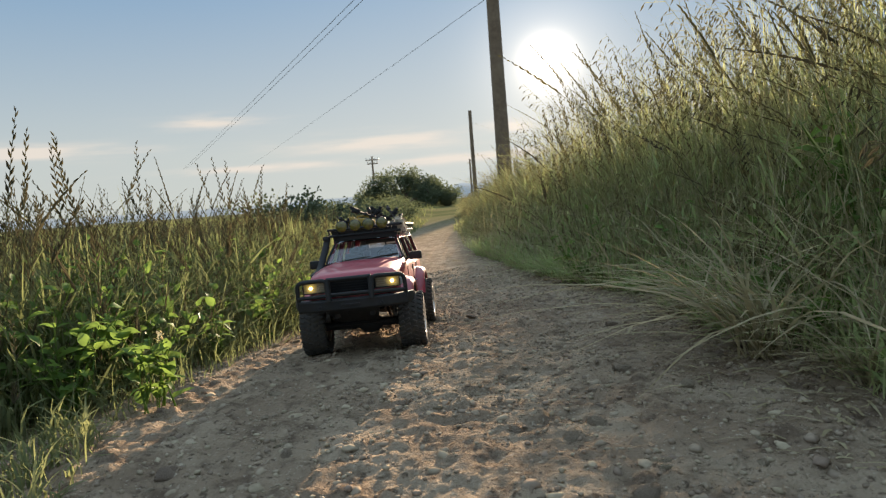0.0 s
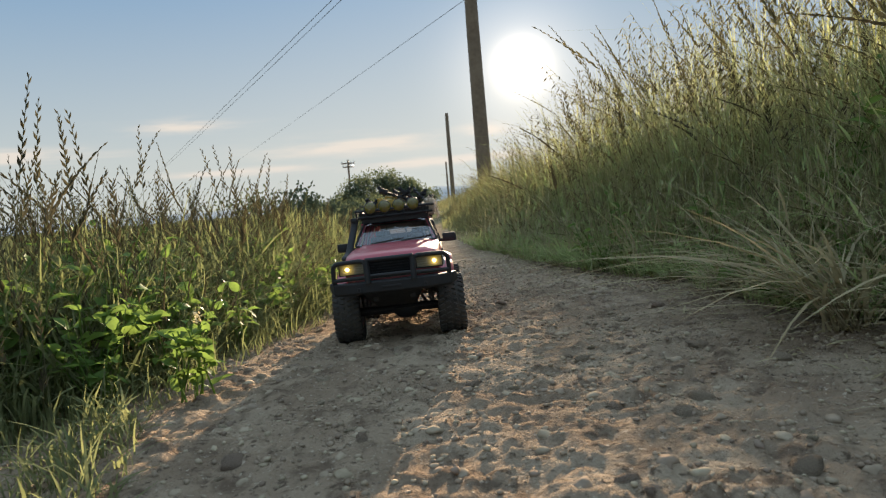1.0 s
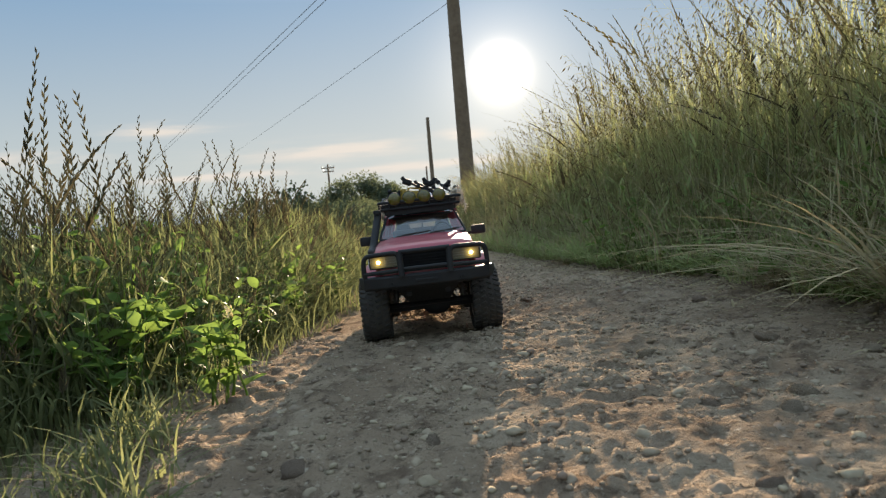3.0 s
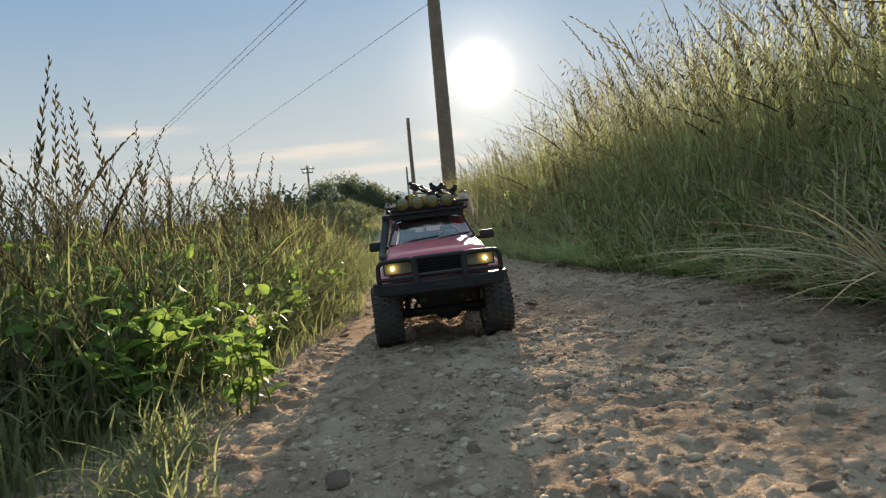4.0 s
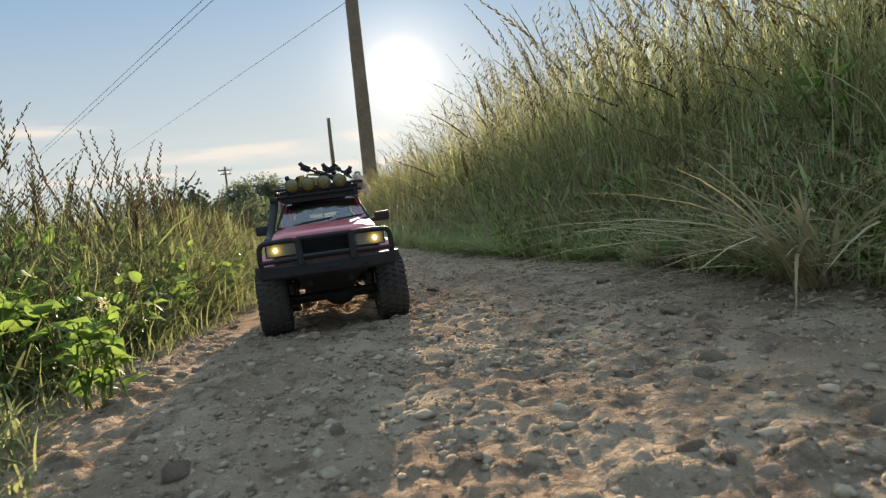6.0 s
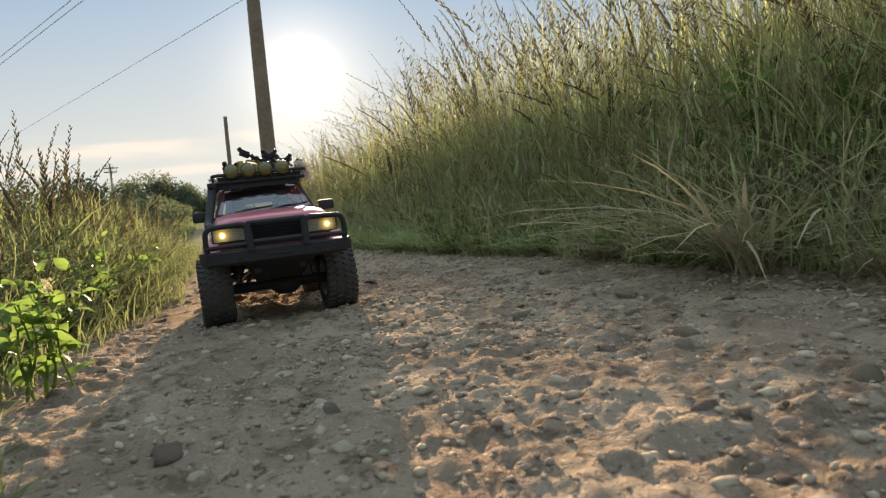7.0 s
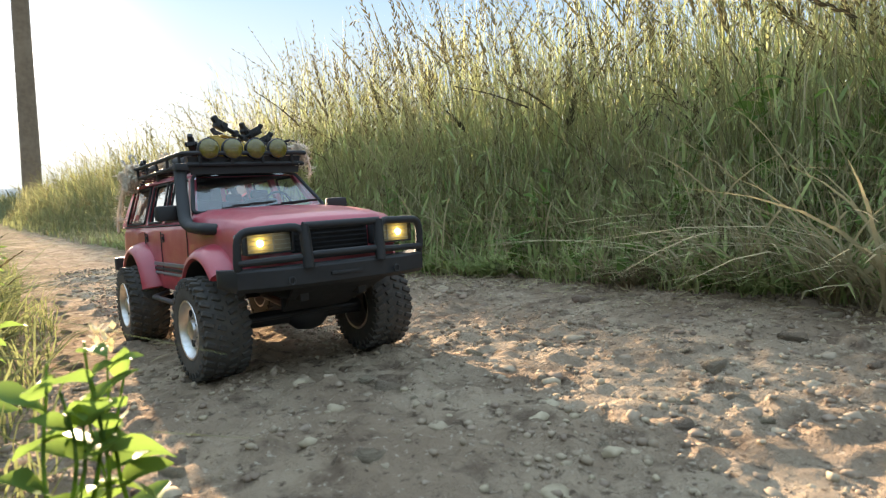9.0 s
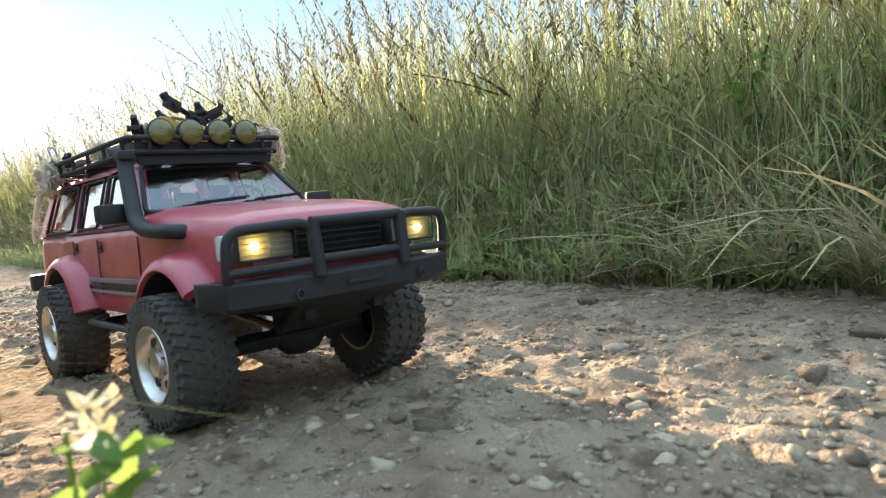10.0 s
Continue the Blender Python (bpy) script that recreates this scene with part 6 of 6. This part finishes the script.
# dry bent straw and short tufts at the foot of both sides
sets = []
for side, n, lo, hi in ((1, 5200, 0.06, 0.24), (-1, 1600, 0.06, 0.18)):
    base, d = scatter(rng, n, side, -1.3 if side > 0 else 0.1, 3.0, -0.03 if side > 0 else 0.10, 0.30, 1.2)
    m = len(base)
    near = 0.45 + 0.55 * step(-0.5, 0.1, base[:, 1])
    yaw = rng.normal(np.pi if side > 0 else 0.0, 1.6, m)
    sets.append(blade_set(rng, base, u(rng, m, lo, hi) * near * (0.45 + 0.55 * step(0.0, 0.22, d)), u(rng, m, 0.0014, 0.0034), u(rng, m, 0.1, 0.6) if side > 0 else u(rng, m, 0.0, 0.5), u(rng, m, 0.2, 1.2) if side > 0 else u(rng, m, 0.1, 0.6), 5, yaw))
verts, faces = joined(sets)
quads_object("dry_straw", verts, faces, STRAW, "bent dry straw along the track's edges", "grass")
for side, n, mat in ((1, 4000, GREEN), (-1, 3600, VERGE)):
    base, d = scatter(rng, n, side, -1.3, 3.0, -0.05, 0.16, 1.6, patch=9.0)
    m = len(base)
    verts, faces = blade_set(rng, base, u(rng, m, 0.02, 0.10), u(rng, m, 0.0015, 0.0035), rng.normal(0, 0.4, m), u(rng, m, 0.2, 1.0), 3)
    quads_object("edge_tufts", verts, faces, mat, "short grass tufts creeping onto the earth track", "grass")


# ---- loose tufts that spill out of the bank's foot ----
def tuft(x, y, reach, blades, seed, mat, label, broad=0.0050):
    """A fan of drooping blades from one root."""
    r = np.random.RandomState(seed)
    base = np.stack([x + r.normal(0, 0.012, blades), y + r.normal(0, 0.012, blades), np.zeros(blades)], -1)
    base[:, 2] = surface(base[:, 0], base[:, 1]) - 0.003
    yaw = r.normal(math.pi, 1.25, blades)
    v, f = blade_set(r, base, reach * r.uniform(0.45, 1.1, blades), r.uniform(0.3 * broad, broad, blades), r.uniform(0.05, 0.75, blades), r.uniform(0.3, 1.4, blades), 6, yaw)
    me = mesh_from("grass_tuft", v, f, [mat])
    return tagged(new("grass_tuft", me), label, "grass tuft", group="tufts at the bank's foot")


tuft(0.670, -0.30, 0.25, 56, 290, STRAW, "clump of long bent dry stalks hanging out of the bank", 0.0075)
tuft(0.640, -0.37, 0.26, 40, 292, STRAW, "clump of short bent dry leaves on the track's edge", 0.0085)
tuft(0.695, -0.16, 0.22, 34, 291, STRAW, "clump of bent dry stalks at the bank's foot", 0.0065)
rnd = random.Random(61)
for k in range(34):
    y = rnd.uniform(-0.55, 1.5)
    dry = rnd.random() < 0.4
    tuft(float(edge_right(y)) - rnd.uniform(-0.05, 0.05), y, rnd.uniform(0.05, 0.12), rnd.randrange(36, 70), 300 + k, STRAW if dry else FRESH,
         "dry straw-coloured grass tuft drooping onto the track" if dry else "fresh green grass tuft spilling onto the track")


# ---- broad-leaved weeds: stem and single leaves ----
def leaf_mesh(name, length, width, fold, curl, mat):
    verts, faces = [], []
    n = 7
    for k in range(n + 1):
        s = k / n
        w = width * 0.5 * math.sin(math.pi * min(1, 0.06 + 0.94 * s) ** 0.75) ** 0.85 + 0.0004
        y, z = length * (s - 0.12 * curl * s * s), length * curl * (-0.55 * s * s + 0.12 * s)
        wav = 0.06 * width * math.sin(9 * s)
        verts += [(-w, y, z + fold * w + wav), (0, y, z), (w, y, z + fold * w - wav)]
    for k in range(n):
        a = 3 * k
        faces += [(a, a + 1, a + 4, a + 3), (a + 1, a + 2, a + 5, a + 4)]
    return mesh_from(name, verts, faces, [mat], smooth=True)


LEAVES = [leaf_mesh("leaf", 0.042, 0.024, 0.35, 0.5, WEED), leaf_mesh("leaf", 0.038, 0.019, 0.5, 0.2, WEED), leaf_mesh("leaf", 0.046, 0.027, 0.25, 0.8, WEED)]


def weed(x, y, height, leaves, seed, size=1.0, lean=(0.0, 0.0), flower=False, branches=3, spread=1.0, label="bright green broad-leaved weed at the track's edge"):
    """A root with a few leaning branches; every leaf is a part of its own."""
    rnd = random.Random(seed)
    root = new("weed")
    root.empty_display_size = 0.02
    z = float(surface(np.array([x]), np.array([y]))[0]) - 0.003
    root.matrix_basis = pose(x, y, z)
    tagged(root, label, "weed", group="weeds on the verge")
    for b in range(branches):
        a0 = rnd.uniform(0, 6.28)
        out = rnd.uniform(0.15, 0.55) * height * (0.3 if branches == 1 else spread)
        tall = height * (1.0 if b == 0 else rnd.uniform(0.55, 1.0))
        lx, ly = lean[0] + out * math.cos(a0), lean[1] + out * math.sin(a0)
        wob = rnd.uniform(0, 6)

        def at(s):
            return Vector((lx * s ** 1.3 + 0.005 * math.sin(5 * s + wob), ly * s ** 1.3 + 0.005 * math.cos(4 * s + wob), tall * s))

        bm = bmesh.new()
        add_tube(bm, [at(k / 8) for k in range(9)], [0.0020 * size * (1 - 0.6 * k / 8) for k in range(9)], 6)
        part("stem", bm, WEED, root)
        count = max(3, leaves // branches)
        for k in range(count):
            s = 0.12 + 0.88 * ((k + rnd.random() * 0.9) / count) ** 0.8
            a = k * 137.5 + rnd.uniform(-45, 45)
            tilt = rnd.uniform(-15, 50) + 30 * max(0, s - 0.8) / 0.2
            k_size = size * rnd.uniform(0.55, 1.25) * (1.0 - 0.35 * max(0, s - 0.7) / 0.3)
            m = Matrix.Translation(at(min(1.0, s))) @ pose(0, 0, 0, 0, 0, a) @ pose(0, 0, 0, tilt, rnd.uniform(-35, 35), 0) @ Matrix.Diagonal((k_size, k_size, k_size, 1))
            shared("leaf", LEAVES[rnd.randrange(3)], root, m)
        if flower and b == 0:
            top = at(1.0)
            for k in range(30):
                bm = bmesh.new()
                add_panel(bm, [(0, 0, 0), (0.0015, 0.0028, 0.0006), (0, 0.0062, 0.0010), (-0.0015, 0.0028, 0.0006)], (0, 0, 1), 0.0004)
                ob = part("petal", bm, PETAL, root, "pale withered petal", smooth=False)
                ob.matrix_basis = Matrix.Translation(top + Vector((rnd.uniform(-0.005, 0.005), rnd.uniform(-0.005, 0.005), rnd.uniform(-0.012, 0.004)))) @ pose(0, 0, 0, 0, 0, k * 67) @ pose(0, 0, 0, rnd.uniform(0, 60), 0, 0)
    return root


# along the low verge, among the grass: lower at the track's edge, taller behind
rnd = random.Random(17)
for k in range(44):
    y = -0.40 + 1.35 * rnd.random() ** 1.25
    back = rnd.uniform(0.02, 0.34)
    h = 0.08 + 0.42 * back + rnd.uniform(0.0, 0.07)
    weed(float(edge_left(y)) - back, y, h, rnd.randrange(18, 30), 40 + k, rnd.uniform(0.75, 1.1), branches=rnd.randrange(3, 6))
# under the bank
for k in range(30):
    y = rnd.uniform(-0.48, 0.95)
    weed(float(edge_right(y)) + rnd.uniform(-0.05, 0.13), y, rnd.uniform(0.05, 0.15), rnd.randrange(12, 22), 90 + k, rnd.uniform(0.55, 0.95), branches=4, label="dark green broad-leaved weed under the grassy bank")
# taller ones standing in the bank
for k, (x, y, h, n, size) in enumerate(((1.12, -0.16, 0.34, 16, 1.5), (1.06, 0.06, 0.30, 14, 1.2), (1.20, -0.04, 0.42, 18, 1.6), (0.98, 0.36, 0.30, 14, 1.2), (1.16, 0.16, 0.40, 16, 1.4), (1.24, -0.26, 0.40, 16, 1.5), (0.86, 0.80, 0.30, 12, 1.2))):
    weed(x - 0.22, y, h * 0.8, n, 120 + k, size * 0.8, branches=3, spread=0.6, label="tall dark green weed with broad leaves in the bank")
# beside the end of the camera's way
weed(-0.268, -0.354, 0.122, 6, 91, 0.50, lean=(0.004, 0.004), flower=True, branches=2, spread=0.10, label="flowering weed with pale heads close to the track")
weed(-0.266, -0.350, 0.122, 16, 95, 0.80, branches=2, spread=0.2, label="leafy bright green weed on the track's edge")
weed(-0.282, -0.366, 0.110, 16, 96, 0.85, branches=3, spread=0.2, label="low bright green weed with upright leaves")
weed(-0.252, -0.345, 0.098, 8, 94, 0.80, lean=(0.006, 0.0), branches=1, label="small sprig with upright leaves on the track")



# ---- far bush ----
def bush(x, y, wide, high, leaves, seed, leaf=1.0, label="dark green leafy bush beyond the end of the track"):
    rnd = np.random.RandomState(seed)
    root = new("bush")
    z = float(base_height(x, y))
    root.matrix_basis = pose(x, y, z)
    tagged(root, label, "bush", group="bushes along the verge")
    bm = bmesh.new()
    for k in range(7):
        a = rnd.uniform(0, 6.28)
        r = wide * 0.36 * rnd.rand()
        pts = [(0.1 * math.cos(a) * s + r * math.cos(a) * s ** 1.4, r * math.sin(a) * s ** 1.4, high * 0.8 * s) for s in np.linspace(0, 1, 6)]
        add_tube(bm, pts, [0.06 * leaf * (1 - 0.8 * s) for s in np.linspace(0, 1, 6)], 7)
    part("trunk", bm, BARK, root)
    centres = [(rnd.uniform(-0.42, 0.42) * wide, rnd.uniform(-0.3, 0.3) * wide, high * rnd.uniform(0.15, 0.82), rnd.uniform(0.10, 0.24) * wide) for _ in range(26)]
    pts = []
    for cx, cy, cz, r in centres:
        cz = min(cz, high * (1.0 - 0.9 * (abs(cx) / (0.55 * wide)) ** 2))
        n = leaves // 26
        d = rnd.normal(size=(n, 3))
        d /= np.linalg.norm(d, axis=1, keepdims=True)
        pts.append(np.array([cx, cy, max(cz, 0.1)]) + d * (r * rnd.rand(n)[:, None] ** 0.45) * np.array([1, 1, 0.75]))
    p = np.concatenate(pts)
    p[:, 2] = np.maximum(p[:, 2], 0.03)
    v, f = diamonds(p, rnd.normal(size=p.shape), leaf * rnd.uniform(0.06, 0.13, len(p)), leaf * rnd.uniform(0.04, 0.07, len(p)), rnd.uniform(0, 3, len(p)))
    crown = quads_object("crown", v, f, BUSHLEAF, "uneven crown of small dark leaves", "")
    crown.parent = root
    return root


def plain(ob):
    for o in ob.children:
        for key in ("category", "kind"):
            if key in o:
                del o[key]


for az, dist, wide, high, n, s in ((-4.9, 30.0, 3.4, 1.75, 9000, 5), (-7.6, 34.0, 1.9, 1.15, 4000, 6), (-2.4, 29.0, 2.2, 1.0, 5000, 7)):
    plain(bush(*place_at(az, dist), wide, high, n, s))
# scrub that stands in the verge on the way to it
rnd = random.Random(29)
for k in range(11):
    y = 2.6 + 0.75 * k
    plain(bush(float(edge_left(y)) - rnd.uniform(0.25, 0.9), y, rnd.uniform(0.5, 0.9), rnd.uniform(0.30, 0.46), 1500, 80 + k, 0.26, "low olive scrub bush standing in the verge grass"))


# ---- stones and gravel on the track ----
def stone_mesh(seed):
    rnd = random.Random(seed)
    bm = bmesh.new()
    bmesh.ops.create_icosphere(bm, subdivisions=2, radius=1.0)
    off = Vector((rnd.uniform(-9, 9), rnd.uniform(-9, 9), rnd.uniform(-9, 9)))
    flat = Vector((1.0, rnd.uniform(0.65, 0.95), rnd.uniform(0.38, 0.62)))
    for v in bm.verts:
        k = 1 + 0.50 * noise.noise(v.co * 1.2 + off) + 0.42 * noise.noise(v.co * 2.8 + off)
        v.co = Vector((v.co.x * flat.x, v.co.y * flat.y, v.co.z * flat.z)) * k
    me = bpy.data.meshes.new("stone")
    bm.to_mesh(me)
    bm.free()
    me.materials.append(STONE)
    me.polygons.foreach_set("use_smooth", np.ones(len(me.polygons), dtype=bool))
    return me


STONES = [stone_mesh(k) for k in range(9)]
rnd = random.Random(5)
spots = [(-0.255, -0.36, 0.018), (-0.33, -0.10, 0.014), (-0.245, 0.17, 0.013), (0.27, 0.33, 0.014), (0.33, 0.16, 0.016), (0.44, 0.30, 0.015), (0.50, 0.02, 0.017), (0.26, 0.02, 0.012),
         (0.38, -0.12, 0.013), (0.60, 0.15, 0.014), (0.20, -0.42, 0.013), (0.44, -0.35, 0.016), (0.62, -0.28, 0.017), (-0.02, -0.55, 0.012)]
while len(spots) < 290:
    y = rnd.uniform(-1.1, 1.1)
    lo, hi = np.interp(y, EDGE_Y, EDGE_L) - 0.03, np.interp(y, EDGE_Y, EDGE_R) + 0.03
    x = rnd.uniform(lo, hi)
    if -0.13 < x < 0.13 and -0.09 < y < 0.42:
        continue
    spots.append((x, y, 0.0045 + 0.0120 * rnd.random() ** 2.6))
for x, y, r in spots:
    z = float(surface(np.array([x]), np.array([y]))[0])
    m = pose(x, y, z - r * 0.10, rnd.uniform(-20, 20), rnd.uniform(-20, 20), rnd.uniform(0, 360)) @ Matrix.Diagonal((r, r, r, 1))
    shared("stone", STONES[rnd.randrange(9)], ground, m)


def gravel(count):
    rng = np.random.RandomState(3)
    bm = bmesh.new()
    bmesh.ops.create_icosphere(bm, subdivisions=1, radius=1.0)
    unit = np.array([v.co for v in bm.verts])
    tri = np.array([[v.index for v in f.verts] for f in bm.faces])
    bm.free()
    y = -1.3 + 2.9 * rng.rand(count)
    lo, hi = np.interp(y, EDGE_Y, EDGE_L) - 0.05, np.interp(y, EDGE_Y, EDGE_R) + 0.06
    x = lo + (hi - lo) * rng.rand(count)
    clump = (fbm(x, y, 7.0, 3, 17) + rng.uniform(-0.15, 0.25, count) > 0) & ~((x < -0.1) & (y > 0.1))
    x, y = x[clump], y[clump]
    n = len(x)
    r = 0.0010 + 0.0040 * rng.rand(n) ** 2.5
    turn = rng.uniform(0, 6.28, n)
    c, s = np.cos(turn)[:, None], np.sin(turn)[:, None]
    shape = unit[None] * (1 + rng.uniform(-0.3, 0.3, (n, len(unit), 1))) * np.stack([np.ones(n), rng.uniform(0.6, 1, n), rng.uniform(0.4, 0.8, n)], -1)[:, None]
    rx, ry = shape[..., 0] * c - shape[..., 1] * s, shape[..., 0] * s + shape[..., 1] * c
    co = np.stack([rx, ry, shape[..., 2]], -1) * r[:, None, None] + np.stack([x, y, surface(x, y) + r * 0.25], -1)[:, None]
    faces = (np.arange(n)[:, None, None] * len(unit) + tri[None]).reshape(-1, 3)
    return quads_object("gravel", co.reshape(-1, 3), faces, GRAVEL, "loose small gravel and crumbs of earth on the track", "gravel")


def rubble(count):
    rng = np.random.RandomState(9)
    unit = [np.array([v.co[:] for v in me.vertices]) for me in STONES]
    tri = np.array([p.vertices[:] for p in STONES[0].polygons])
    parts = []
    y = rng.uniform(-1.2, 1.6, count)
    lo, hi = np.interp(y, EDGE_Y, EDGE_L) - 0.03, np.interp(y, EDGE_Y, EDGE_R) + 0.05
    x = lo + (hi - lo) * rng.rand(count)
    keep = fbm(x, y, 4.5, 3, 27) + rng.uniform(-0.12, 0.22, count) > 0.06
    keep &= ~((np.abs(x) < 0.13) & (y > -0.09) & (y < 0.42)) & ~((x < -0.1) & (y > 0.1))
    x, y = x[keep], y[keep]
    r = 0.0030 + 0.0085 * rng.rand(len(x)) ** 2.4
    z = surface(x, y)
    for k in range(len(x)):
        a = rng.uniform(0, 6.28)
        c, s = math.cos(a), math.sin(a)
        v = unit[k % len(unit)]
        parts.append((np.stack([v[:, 0] * c - v[:, 1] * s, v[:, 0] * s + v[:, 1] * c, v[:, 2]], -1) * r[k] + np.array([x[k], y[k], z[k] - r[k] * 0.12]), tri))
    verts, faces = joined(parts)
    return quads_object("rubble", verts, faces, GRAVEL, "half-sunk pebbles strewn over the earth track", "pebbles", smooth=True)


# thin grass over the open field and the ground behind
rng = np.random.RandomState(31)
x, y = rng.uniform(-9, 9, 20000), rng.uniform(-6, 9, 20000)
keep = (np.maximum(x - np.interp(y, EDGE_Y, EDGE_R), np.interp(y, EDGE_Y, EDGE_L) - x) > 0.08 + 0.5 * rng.rand(20000) ** 2) & ~((y > -1.2) & (np.abs(x) < 0.9))
x, y = x[keep], y[keep]
base = np.stack([x, y, surface(x, y) - 0.004], -1)
m = len(base)
tall = 0.6 + 1.1 * np.clip(fbm(x, y, 0.6, 3, 3) + 0.4, 0, 1)
verts, faces = blade_set(rng, base, u(rng, m, 0.08, 0.24) * tall, u(rng, m, 0.006, 0.014), rng.normal(0, 0.3, m), u(rng, m, 0.1, 1.0), 3)
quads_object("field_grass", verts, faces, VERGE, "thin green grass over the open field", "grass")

gravel(28000)
rubble(2600)


def litter(count):
    """Fallen straw and leaf scraps lying on the track under both sides."""
    rng = np.random.RandomState(21)
    sets = []
    for side, n in ((1, count), (-1, count // 8)):
        base, d = scatter(rng, n, side, -1.2 if side > 0 else 0.15, 2.0, -0.26, 0.04, 0.6)
        m = len(base)
        yaw = u(rng, m, 0, 6.28)
        length = 0.010 + 0.05 * rng.rand(m) ** 2
        ax = np.stack([np.cos(yaw), np.sin(yaw), u(rng, m, -0.05, 0.15)], -1) * length[:, None]
        sd = np.stack([-np.sin(yaw), np.cos(yaw), u(rng, m, -0.2, 0.2)], -1) * (u(rng, m, 0.0006, 0.0022))[:, None]
        a = base + np.array([0, 0, 0.0065])
        v = np.stack([a - sd, a + sd, a + ax * 0.5 + sd * 1.3 + np.array([0, 0, 0.002]), a + ax * 0.5 - sd * 1.3 + np.array([0, 0, 0.002]), a + ax + sd * 0.4, a + ax - sd * 0.4], 1).reshape(-1, 3)
        f = (np.arange(m)[:, None, None] * 6 + np.array([[0, 1, 2, 3], [3, 2, 4, 5]])[None]).reshape(-1, 4)
        sets.append((v, f))
    verts, faces = joined(sets)
    return quads_object("straw_litter", verts, faces, STRAW, "fallen straw and leaf scraps lying on the track", "litter")


litter(1500)
